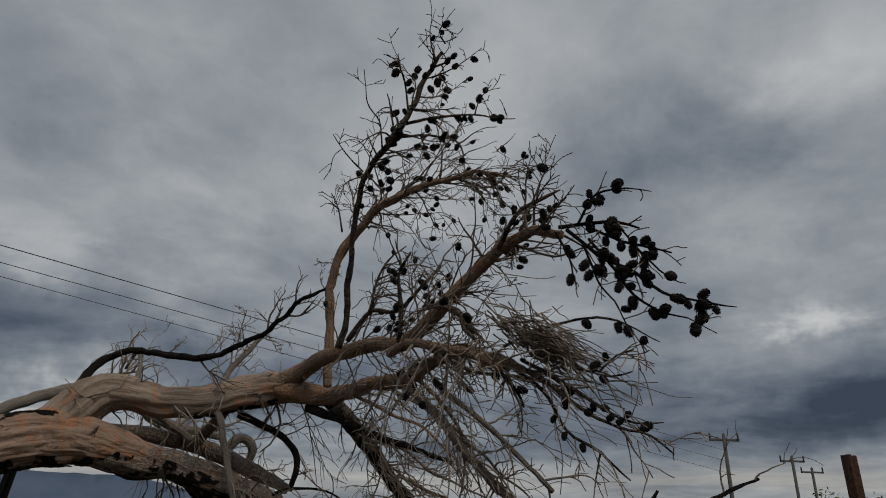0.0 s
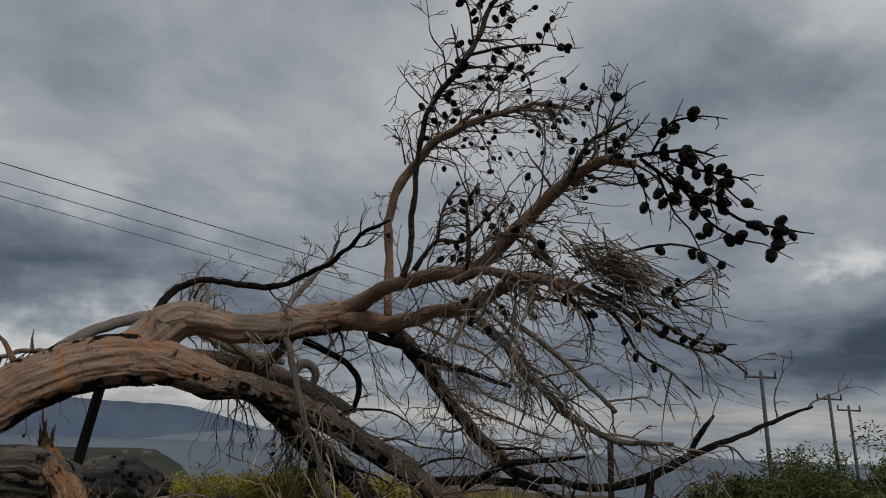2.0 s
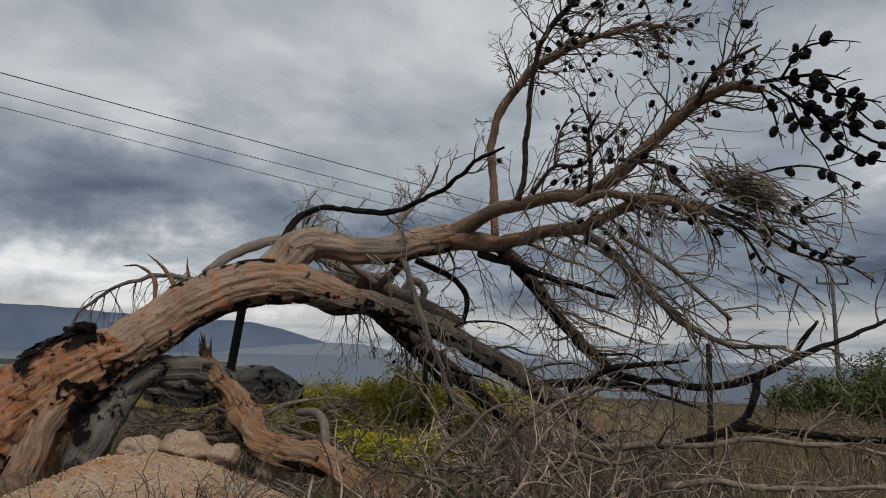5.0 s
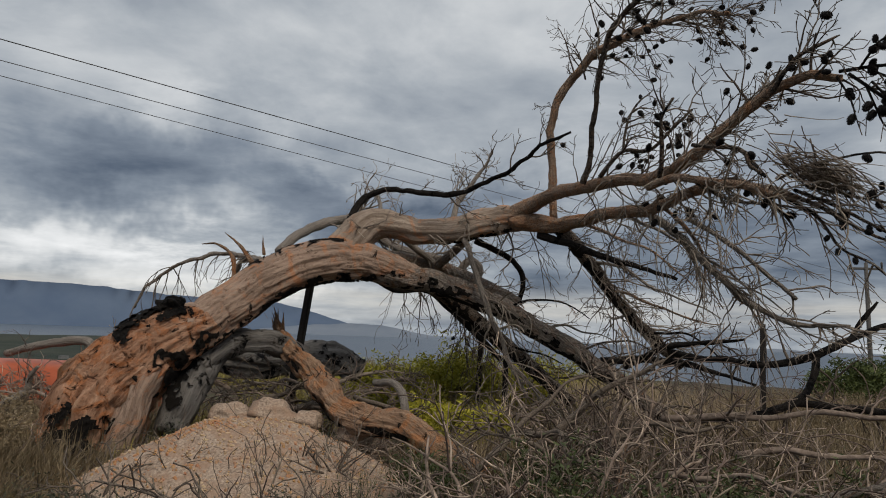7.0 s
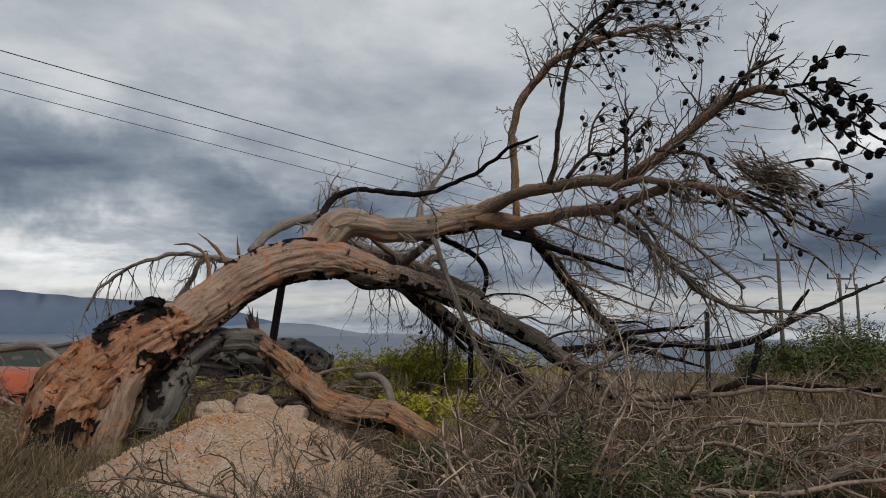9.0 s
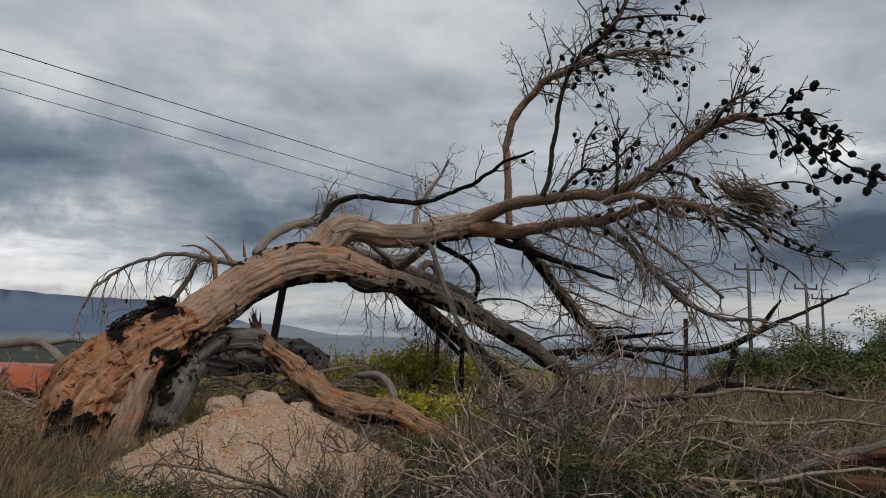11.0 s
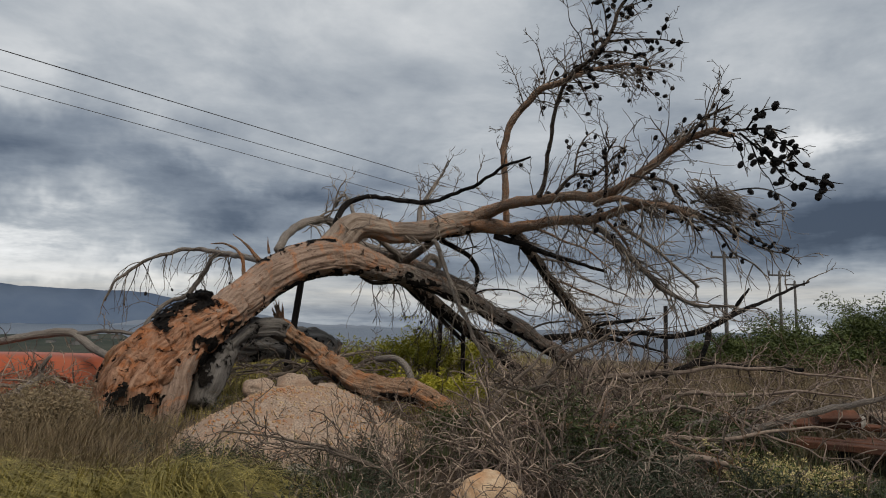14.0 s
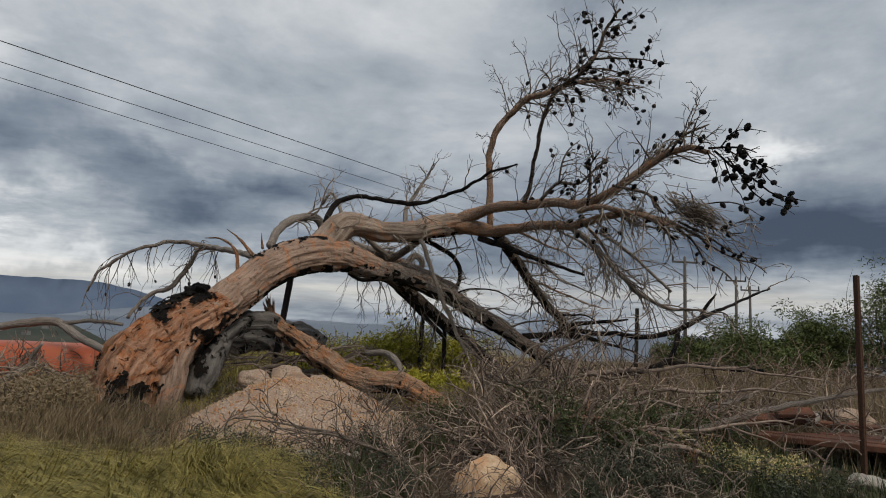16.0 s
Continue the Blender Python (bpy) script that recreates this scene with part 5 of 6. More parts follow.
olog, olog_run = loose_branch(slim(olog_line, 1.12), ORANGE, "fallen_log", "split orange log lying with frayed upper end", "log", 44, 0.5)
s = Soup()
s.tube(wander(glide(ologb_line, 0.04), 0.01, rng), 10, 0.08)
part("side_branch", s, PALE, olog, "bleached curved side branch")
# ragged dark shell along the log's underside
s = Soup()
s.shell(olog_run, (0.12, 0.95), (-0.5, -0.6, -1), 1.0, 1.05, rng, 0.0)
tagged(part("bark_plate", s, CHAR, olog, "ragged black plates along the underside"), kind="stuff")
for k in range(12):
    a = Vector(olog_line[0][:3]) + Vector((rng.gauss(0, 0.05), rng.gauss(0, 0.05), rng.uniform(-0.05, 0.05)))
    b = a + Vector((rng.uniform(-0.16, 0.02), rng.gauss(0, 0.04), rng.uniform(0.12, 0.36)))
    s = Soup()
    s.tube([(a, 0.035), ((a + b) / 2, 0.018), (b, 0.002)], 5, 0.2, k)
    part("splinter", s, ORANGE, olog)
loose_branch([(x, y, z - 0.07, r * 1.3) for x, y, z, r in glog_line], ASHGREY, "fallen_log", "burnt grey log with charred end behind the trunk", "log", 40, 0.38)
for line in (stk1_line, stk2_line, stk3_line):
    loose_branch(line, PALE, "dead_branch", "bleached dead branch lying beside the stump", "branch", 9, 0.1, 6, BRUSH, 0.4, "loose branches")
for line, mat in ((st4_line, PALE), (st5_line, PALE), (st6_line, BROWN), (st7_line, BROWN)):
    loose_branch(line, mat, "dead_branch", "dry broken branch lying on brushwood", "branch", 9, 0.1, 22, BRUSH, 0.35, "loose branches")


def stake(a, b, width, material, label, angle=True):
    """An L-section steel post from its foot a to its head b."""
    a, b = Vector(a), Vector(b)
    ob = holder("fence_post", a, label, "post", "fence posts")
    way = (b - a).normalized()
    m = Matrix.Translation((a + b) / 2) @ way.to_track_quat("X", "Z").to_matrix().to_4x4()
    s = Soup()
    s.box(m @ Matrix.Translation((0, 0, width / 2)), (b - a).length, width * 0.25, width, 0.004)
    part("web", s, material, ob, smooth=False)
    if angle:
        s = Soup()
        s.box(m @ Matrix.Translation((0, width * 0.55, 0)), (b - a).length, width, width * 0.25, 0.004)
        part("flange", s, material, ob, smooth=False)
    return ob


stake((-4.88, 7.68, -0.15), (-4.62, 7.65, 1.86), 0.075, IRON, "black leaning iron post under the trunk")
stake((-1.95, 8.9, -0.25), (-1.95, 8.9, 1.10), 0.07, IRON, "black iron fence post under the limbs")
stake((-2.42, 9.2, -0.25), (-2.36, 9.2, 1.22), 0.07, IRON, "black iron fence post under the limbs")
stake((1.46, 8.3, -0.25), (1.49, 8.3, 1.50), 0.065, IRON, "black iron fence post among branches")
stake((2.17, 3.5, -0.7), (2.15, 3.5, 1.785), 0.07, RUST, "rusty brown iron fence post beside the boards")


thing("boulder", rock_shape((-1.95, 2.24, -0.28), (0.325, 0.28, 0.31), 4, 11, 0.3), STONE, "sandy orange-brown boulder on the grass", "boulder")
for x, y, z, w, mat, sd in ((2.13, 3.28, -0.36, 0.21, PALESTONE, 8), (2.42, 4.78, 0.10, 0.13, PALESTONE, 9), (-4.25, 5.85, 0.28, 0.28, CONGLOM, 12), (-4.72, 5.8, 0.24, 0.24, CONGLOM, 43), (-4.45, 5.6, 0.18, 0.20, CONGLOM, 31), (-3.85, 5.9, 0.22, 0.19, CONGLOM, 32), (-3.3, 5.9, 0.10, 0.20, CONGLOM, 33),
                            (-3.5, 3.0, -0.2, 0.16, PALESTONE, 14), (-3.1, 3.1, -0.22, 0.14, PALESTONE, 15), (-2.35, 2.3, -0.3, 0.08, PALESTONE, 16), (-3.95, 2.7, -0.22, 0.15, PALESTONE, 17),
                            (3.35, 5.5, -0.03, 0.36, CONGLOM, 18), (-0.3, 9.6, -0.08, 0.4, CONGLOM, 19)):
    thing("stone", rock_shape((x, y, z), (w * 1.15, w * 0.9, w * 0.6), sd, 9, 0.35), mat, "pale rough stone lying in dry grass", "stone", "stones")

# the bare gravelly mound before the trunk
s = Soup()
nx, ny = 110, 80
for j in range(ny + 1):
    for i in range(nx + 1):
        x, y = -5.6 + 3.6 * i / nx, 2.9 + 3.0 * j / ny
        q = math.exp(-(abs((x + 3.85) / 1.15) ** 3.0) - (abs((y - 4.45) / 1.05) ** 2.6))
        z = height(x, y) - 0.12 + 0.66 * q * (1 + 0.16 * noise.noise(Vector((x * 1.4, y * 1.4, 2)))) + 0.03 * q * noise.noise(Vector((x * 6, y * 6, 0))) + 0.014 * q * noise.noise(Vector((x * 22, y * 22, 0)))
        s.v.append(Vector((x, y, z)))
for j in range(ny):
    for i in range(nx):
        a = j * (nx + 1) + i
        s.f.append((a, a + 1, a + nx + 2, a + nx + 1))
        s.uv.extend(((0, 0), (1, 0), (1, 1), (0, 1)))
thing("earth_mound", s, CONGLOM, "bare pinkish gravelly mound before the trunk", "mound")
s = Soup()
for _ in range(2200):
    x, y = rng.gauss(-3.9, 0.75), rng.gauss(4.3, 0.6)
    q = math.exp(-(abs((x + 3.85) / 1.15) ** 3.0) - (abs((y - 4.45) / 1.05) ** 2.6))
    z = height(x, y) - 0.12 + 0.66 * q * (1 + 0.16 * noise.noise(Vector((x * 1.4, y * 1.4, 2)))) + 0.03 * q * noise.noise(Vector((x * 6, y * 6, 0)))
    w = rng.uniform(0.006, 0.024)
    s.box(pose(x, y, z, rng.uniform(0, 90), rng.uniform(0, 90), rng.uniform(0, 90)), w * 1.6, w, w * 0.8, w * 0.3)
thing("gravel", s, STONE, "loose pebbles scattered over the mound", "gravel", kind="stuff", smooth=False)


# ---- orange wreck behind the trunk ----
def wreck():
    ob = holder("wrecked_car", (-10.2, 9.2, -0.75), "faded orange-red wrecked car behind dead branches", "car")
    s = Soup()
    prof = [(-0.62, -0.55), (-0.80, -0.35), (-0.80, 0.10), (-0.70, 0.38), (-0.45, 0.47), (0.45, 0.47), (0.70, 0.38), (0.80, 0.10), (0.80, -0.35), (0.62, -0.55)]
    stations = [(-2.1, 0.82), (-1.95, 0.96), (-1.2, 1.0), (0.0, 1.02), (1.2, 1.0), (1.95, 0.95), (2.1, 0.8)]
    for x, q in stations:
        s.v.extend(Vector((-10.2 + x, 9.2 + y * q, 0.0 + z * q)) for y, z in prof)
    n = len(prof)
    for i in range(len(stations) - 1):
        for k in range(n):
            a, b = i * n + k, i * n + (k + 1) % n
            s.f.append((a, b, b + n, a + n))
            s.uv.extend(((0, 0), (1, 0), (1, 1), (0, 1)))
    for i in (0, len(stations) - 1):
        s.f.append(tuple(i * n + k for k in range(n)))
        s.uv.extend([(0, 0)] * n)
    part("body", s, REDPAINT, ob)
    for x in (-1.2, 1.25):
        s = Soup()
        arch = [(Vector((-10.2 + x + 0.42 * math.cos(a), 8.37, -0.25 + 0.42 * math.sin(a))), 0.035) for a in np.linspace(0, math.pi, 14)]
        s.tube(arch, 6)
        part("wheel_arch", s, REDPAINT, ob)
        s = Soup()
        s.tube([(Vector((-10.2 + x, 8.40, -0.28)), 0.36), (Vector((-10.2 + x, 8.48, -0.28)), 0.38), (Vector((-10.2 + x, 8.7, -0.28)), 0.36)], 24)
        part("wheel", s, BLACKGAP, ob, "burnt black wheel")
    for x in (-0.45, 0.75):
        s = Soup()
        s.tube([(Vector((-10.2 + x, 8.378, 0.08)), 0.012), (Vector((-10.2 + x, 8.378, -0.5)), 0.012)], 5)
        part("door_seam", s, BLACKGAP, ob)


wreck()

# ---- red-brown boards on the ground ----
def board(a, c, width, tilt, thick=0.055, label="weathered red-brown wooden board in a heap"):
    """One thick board from end a to end c."""
    a, c = Vector(a), Vector(c)
    mid, way = (a + c) / 2, (c - a).normalized()
    ob = holder("board", mid, label, "board", "heap of boards")
    s = Soup()
    s.box(Matrix.Translation(mid) @ way.to_track_quat("X", "Z").to_matrix().to_4x4() @ pose(0, 0, 0, tilt), (c - a).length, width, thick, 0.008)
    part("plank", s, BOARD, ob, smooth=False)


deck = Vector((0.857, -0.514, 0.0))
across = Vector((0.514, 0.857, 0.0))
for k in range(5):
    a = Vector((1.45, 4.42, -0.075 + 0.008 * (k % 2))) + across * 0.185 * k + deck * (0.0, 0.12, 0.55, 0.75, 0.95)[k]
    board(a, a + deck * (3.1 - 0.1 * k), 0.172, (1, -2, 2, 0, -1)[k], 0.07, "long red-brown plank laid side by side with others")
for a, c, w, tilt in (((1.72, 4.95, 0.06), (2.45, 4.80, 0.10), 0.26, 14), ((1.55, 4.85, 0.00), (2.30, 5.05, 0.02), 0.22, 4), ((2.00, 4.80, 0.15), (2.42, 4.72, 0.17), 0.20, 20), ((2.35, 4.95, 0.03), (3.2, 4.60, 0.02), 0.12, 8),
                      ((2.05, 3.25, -0.46), (3.2, 2.85, -0.43), 0.16, 10), ((2.10, 3.05, -0.50), (3.1, 2.60, -0.48), 0.15, -4), ((2.3, 3.45, -0.42), (3.3, 3.30, -0.36), 0.14, 12)):
    board(a, c, w, tilt)
# black beams added to paint the dark void below the planks
for x, y in ((1.95, 4.25), (2.75, 3.80), (3.5, 3.4)):
    s = Soup()
    s.box(pose(x + 0.2, y + 0.3, -0.24, 0, 0, 59), 0.95, 0.16, 0.22, 0.015)
    thing("beam", s, BLACKGAP, "black beam filling the shaded gap under the boards", "beam", "charred beams", smooth=False)
# dark drum lying at the left end of the planks
s = Soup()
s.tube([(Vector((1.02, 4.30, -0.12)), 0.155), (Vector((1.06, 4.33, -0.12)), 0.17), (Vector((1.40, 4.52, -0.11)), 0.165), (Vector((1.44, 4.55, -0.11)), 0.15)], 20, 0.06, 3)
thing("drum_end", s, BLACKGAP, "dark drum lying beside the planks", "log")


# ---- power line ----
def utility_pole(x, y, top, arm):
    base = height(x, y) - 1
    ob = holder("utility_pole", (x, y, base), "grey timber utility pole with a crossarm", "pole", "utility poles")
    s = Soup()
    s.tube([(Vector((x, y, base)), 0.16), (Vector((x, y, top)), 0.10)], 10)
    part("post", s, TIMBER, ob)
    s = Soup()
    s.box(pose(x, y, top - 0.35, 0, 0, 8), arm, 0.12, 0.14, 0.02)
    part("crossarm", s, TIMBER, ob, smooth=False)
    for k in (-1, 0, 1):
        s = Soup()
        s.tube([(Vector((x + k * arm * 0.44, y, top - 0.3)), 0.05), (Vector((x + k * arm * 0.44, y, top - 0.02)), 0.07), (Vector((x + k * arm * 0.44, y, top + 0.08)), 0.03)], 8)
        part("insulator", s, TIMBER, ob)


utility_pole(16.7, 42, 6.38, 1.95)
utility_pole(25.5, 52, 6.0, 1.95)
utility_pole(29.4, 57, 5.56, 1.95)


def wire(a, b, sag, r, label):
    s = Soup()
    a, b = Vector(a), Vector(b)
    run = []
    for i in range(41):
        t = i / 40
        run.append((a.lerp(b, t) - Vector((0, 0, 4 * sag * t * (1 - t))), r))
    s.tube(run, 5, cap=False)
    thing("power_cable", s, CABLE, label, "cable", "overhead cables")


utility_pole(-31, -14, 8.2, 2.3)
for a, m, e in (((-31.9, -14, 8.2), (-12.6, 7.9, 6.5), (16.77, 42, 5.39)), ((-31, -14, 8.2), (-16.4, 9.75, 7.5), (16.84, 42, 4.75)), ((-30.1, -14, 8.2), (-20.3, 11.6, 8.5), (16.91, 42, 4.04))):
    wire(m, e, 0.05, 0.011, "black overhead power cable against the sky")
    wire(a, m, 0.0, 0.011, "black overhead power cable running to a pole")


# ---- plants ----
def blade(s, p, d, length, width, rng, droop=0.6, segs=3):
    side = d.cross(Vector((0, 0, 1)))
    side = side.normalized() if side.length > 1e-4 else Vector((1, 0, 0))
    side.rotate(Matrix.Rotation(rng.uniform(-0.8, 0.8), 3, "Z"))
    pts = [p]
    for i in range(segs):
        d = (d + Vector((0, 0, -droop * 0.35))).normalized() if i else d
        p = p + d * (length / segs)
        pts.append(p)
    for i in range(segs):
        w0, w1 = width * (1 - i / segs), width * (1 - (i + 1) / segs)
        if i < segs - 1:
            s.quad(pts[i] - side * w0, pts[i] + side * w0, pts[i + 1] + side * w1, pts[i + 1] - side * w1)
        else:
            s.tri(pts[i] - side * w0, pts[i] + side * w0, pts[i + 1])


def tuft(s, x, y, n, length, width, spread, rng, lean=(0, 0), droop=0.6):
    z = height(x, y) - 0.02
    for _ in range(n):
        a = rng.uniform(0, 6.28)
        q = spread * math.sqrt(rng.random())
        d = Vector((math.cos(a) * rng.uniform(0, 0.7) + lean[0], math.sin(a) * rng.uniform(0, 0.7) + lean[1], rng.uniform(0.7, 1.3))).normalized()
        blade(s, Vector((x + q * math.cos(a), y + q * math.sin(a), z)), d, length * rng.uniform(0.5, 1.15), width, rng, droop)


rng = random.Random(31)
s = Soup()
for _ in range(95):
    x, y = rng.uniform(-6.6, -3.5), rng.gauss(1.6, 0.5)
    if x > -3.9 and y > 2.3:
        continue
    bow, tall = (rng.uniform(0.7, 2.0), rng.uniform(-0.7, 0.2)), rng.uniform(0.6, 1.05)
    for _ in range(3):
        tuft(s, x + rng.gauss(0, 0.12), y + rng.gauss(0, 0.12), 80, tall, 0.0046, 0.12, rng, bow, 2.2)
for _ in range(420):
    x, y = rng.uniform(-7.0, 0.5), rng.uniform(7.4, 13.5)
    tuft(s, x, y, 22, 0.42, 0.007, 0.25, rng, (0.1, 0), 0.6)
for _ in range(60):
    x, y = rng.uniform(-5.6, -4.6), rng.uniform(5.0, 6.6)
    tuft(s, x, y, 16, 0.25, 0.005, 0.15, rng, (0.1, 0), 0.6)
for _ in range(420):
    x, y = rng.uniform(-13.0, 1.0), rng.uniform(13.0, 24.0)
    tuft(s, x, y, 20, 0.6, 0.012, 0.5, rng, (0.1, 0), 0.6)
thing("grass", s, GRASS, "yellow-green grass tussocks leaning before the mound", "grass", kind="stuff", smooth=False)
s = Soup()
for _ in range(420):
    x, y = rng.uniform(-10.5, -5.9), rng.uniform(2.6, 7.2)
    tuft(s, x, y, 26, 0.45, 0.006, 0.18, rng, (0.1, 0), 0.5)
for _ in range(650):
    x, y = rng.uniform(-2.2, 5.5), rng.uniform(3.6, 13.0)
    tuft(s, x, y, 22, 0.42, 0.006, 0.2, rng, (0.1, 0), 0.5)
for _ in range(500):
    x, y = rng.uniform(2.5, 13), rng.uniform(8.0, 15.0)
    tuft(s, x, y, 16, 0.6, 0.009, 0.3, rng, (0.1, 0), 0.4)
for _ in range(420):
    x, y = rng.uniform(0.6, 6.5), rng.uniform(5.4, 9.5)
    tuft(s, x, y, 22, 0.55, 0.006, 0.22, rng, (0.2, 0), 0.6)
for _ in range(120):
    x, y = rng.uniform(-2.6, -0.4), rng.uniform(4.8, 7.0)
    tuft(s, x, y, 22, 0.45, 0.005, 0.2, rng, (0.1, 0), 0.6)
for _ in range(220):
    x, y = rng.uniform(1.6, 5.0), rng.uniform(9.0, 14.0)
    tuft(s, x, y, 20, 0.6, 0.009, 0.3, rng, (0.1, 0), 0.5)
for _ in range(170):
    x, y = rng.uniform(-6.4, -4.7), rng.uniform(2.6, 4.9)
    tuft(s, x, y, 24, 0.34, 0.005, 0.16, rng, (0.3, 0), 1.0)
thing("dry_grass", s, DRYGRASS, "dry straw-coloured grass and seed heads", "grass", kind="stuff", smooth=False)
s = Soup()
for _ in range(420):
    x, y = rng.uniform(-2.8, 1.6), rng.uniform(8.2, 14.0)
    tuft(s, x, y, 20, 0.62, 0.009, 0.3, rng, (0.1, 0), 0.5)
thing("field_grass", s, STRAW, "pale straw-coloured grass in the field behind", "grass", kind="stuff", smooth=False)
s = Soup()
for _ in range(190):
    x, y = rng.uniform(-4.2, 3.2), rng.uniform(0.6, 4.4)
    if x > 1.5 and y > 3.0 or abs(x + 1.95) < 0.5 and y < 2.8:
        continue
    tuft(s, x, y, 30, 0.36, 0.005, 0.16, rng, (0, 0), 0.6)
thing("green_grass", s, GREEN, "fresh green grass between dead twigs", "grass", kind="stuff", smooth=False)


def leaf_cloud(s, center, size, count, leaf, rng, lift=0.3):
    """Leaves in an uneven crown with gaps."""
    c = Vector(center)
    for _ in range(count):
        d = Vector((rng.gauss(0, 1), rng.gauss(0, 1), rng.gauss(0, 1))).normalized()
        q = rng.random() ** 0.45
        p = Vector((d.x * size[0], d.y * size[1], d.z * size[2])) * q
        if noise.noise((p + c) * 2.2) < -0.2:
            continue
        w = Vector((rng.gauss(0, 1), rng.gauss(0, 1), rng.gauss(lift, 0.7))).normalized()
        o = w.orthogonal().normalized()
        o.rotate(Matrix.Rotation(rng.uniform(0, 6.28), 3, w))
        l = leaf * rng.uniform(0.6, 1.3)
        s.quad(c + p, c + p + w * l * 0.5 + o * l * 0.13, c + p + w * l, c + p + w * l * 0.5 - o * l * 0.13)


def shrub(x, y, w, h, leaves, leaf, mat, label, name="shrub", group="", stems=14, blossoms=0):
    z = height(x, y)
    ob = holder(name, (x, y, z), label, "shrub", group)
    s, tips = Soup(), []
    for _ in range(stems):
        a = rng.uniform(0, 6.28)
        sprout(s, Vector((x + 0.15 * w * math.cos(a), y + 0.15 * w * math.sin(a), z - 0.05)), Vector((0.6 * math.cos(a), 0.6 * math.sin(a), 1)), h * rng.uniform(0.5, 1.0), 0.01 * h, rng, -0.05, 0.2, 1, 5, tips)
    tagged(part("stem_clump", s, STEM, ob), kind="stuff")
    s = Soup()
    per = max(20, leaves // (len(tips) + 1))
    for p, d in tips:
        p = Vector((x + (p.x - x) * w / max(h, 0.5), y + (p.y - y) * w / max(h, 0.5), p.z))
        q = (0.10 + 0.16 * h) * rng.uniform(0.6, 1.3)
        leaf_cloud(s, p, (q * 1.2, q * 1.2, q), per, leaf, rng)
    tagged(part("foliage", s, mat, ob, smooth=False), kind="stuff")
    if blossoms:
        s = Soup()
        for _ in range(blossoms):
            p, d = rng.choice(tips)
            p = Vector((x + (p.x - x) * w / max(h, 0.5), y + (p.y - y) * w / max(h, 0.5), p.z)) + Vector((rng.gauss(0, 0.08), rng.gauss(0, 0.08), rng.uniform(-0.02, 0.1)))
            leaf_cloud(s, p, (0.014, 0.014, 0.01), 6, 0.026, rng, 1.0)
        tagged(part("blossom", s, PETAL, ob, smooth=False), kind="stuff")
    return ob


for x, y, w, h in ((-3.9, 10.2, 0.9, 0.85), (-3.2, 10.0, 1.1, 1.0), (-2.4, 9.9, 1.1, 1.05), (-1.6, 10.2, 1.0, 0.9), (-4.6, 10.8, 0.8, 0.7), (-2.0, 7.4, 0.5, 0.4), (-2.6, 7.0, 0.5, 0.45)):
    shrub(x, y, w, h, 9000, 0.085, BROOM, "yellow-green flowering broom bush behind the tree", "broom_bush", "broom bushes")
for x, y, w, h in ((9.6, 14.2, 1.8, 1.8), (8.2, 14.6, 1.6, 1.75), (7.0, 14.0, 1.5, 1.5), (5.9, 14.4, 1.3, 1.2), (5.0, 15.0, 1.0, 0.85), (10.9, 13.6, 1.6, 2.6), (12.2, 13.4, 1.8, 2.6), (6.6, 12.8, 0.9, 0.8), (14, 14, 2.0, 2.7)):
    shrub(x, y, w, h, 16000, 0.11, OLEASTER, "olive-green feathery shrub behind dry grass", "green_shrub", "green shrubs", 16)
for x, y, w, h in ((0.55, 2.75, 0.4, 0.2), (0.2, 2.45, 0.4, 0.22), (0.75, 3.05, 0.35, 0.2), (0.05, 2.9, 0.35, 0.24), (0.5, 2.3, 0.4, 0.2), (0.4, 3.25, 0.35, 0.22), (0.85, 2.55, 0.35, 0.18)):
    shrub(x, y, w, h, 2200, 0.032, WEED, "low weed with small cream flowers", "flowering_weed", "flowering weeds", 9, 300)
for x, y, w, h in ((-0.95, 3.35, 0.5, 0.62), (-0.55, 3.1, 0.5, 0.55), (-1.3, 3.7, 0.45, 0.55), (0.15, 3.5, 0.45, 0.5), (0.9, 4.0, 0.5, 0.5), (-2.15, 4.4, 0.4, 0.4), (-3.55, 4.35, 0.22, 0.2)):
    shrub(x, y, w, h, 2600, 0.05, GREEN, "green leafy weed growing between dead twigs", "green_weed", "green weeds", 9)
for x, y, w, h in ((-3.7, 2.4, 0.4, 0.26), (-3.2, 2.2, 0.4, 0.28), (-2.8, 2.5, 0.35, 0.25), (-4.0, 3.0, 0.3, 0.22), (-3.4, 1.7, 0.4, 0.3), (-2.7, 1.9, 0.35, 0.3), (-1.1, 2.2, 0.4, 0.35), (-1.0, 3.0, 0.4, 0.35)):
    shrub(x, y, w, h, 1600, 0.032, BLUEGREEN, "low grey-green herb at the foot of the mound", "herb", "herbs", 8)


for x, y, w, h in ((-8.3, 4.9, 0.7, 0.5), (-7.4, 5.3, 0.6, 0.45), (-9.3, 5.4, 0.8, 0.5), (-7.0, 4.4, 0.6, 0.4), (-8.6, 4.0, 0.7, 0.42), (-7.6, 6.4, 0.7, 0.5), (-6.7, 4.9, 0.4, 0.3), (-10.2, 4.8, 0.8, 0.5)):
    shrub(x, y, w, h, 5000, 0.05, DRYGRASS, "withered grey-brown weed beside the stump", "dry_weed", "dry weeds", 12)
for x, y, w, h in ((4.2, 9.2, 0.9, 0.7), (5.4, 9.6, 1.0, 0.75), (6.8, 9.4, 1.0, 0.85), (3.0, 9.8, 0.9, 0.6), (8.2, 9.8, 1.1, 0.9)):
    shrub(x, y, w, h, 1500, 0.06, DRYGRASS, "withered reddish-brown bush in the field", "dry_bush", "dry bushes", 12)
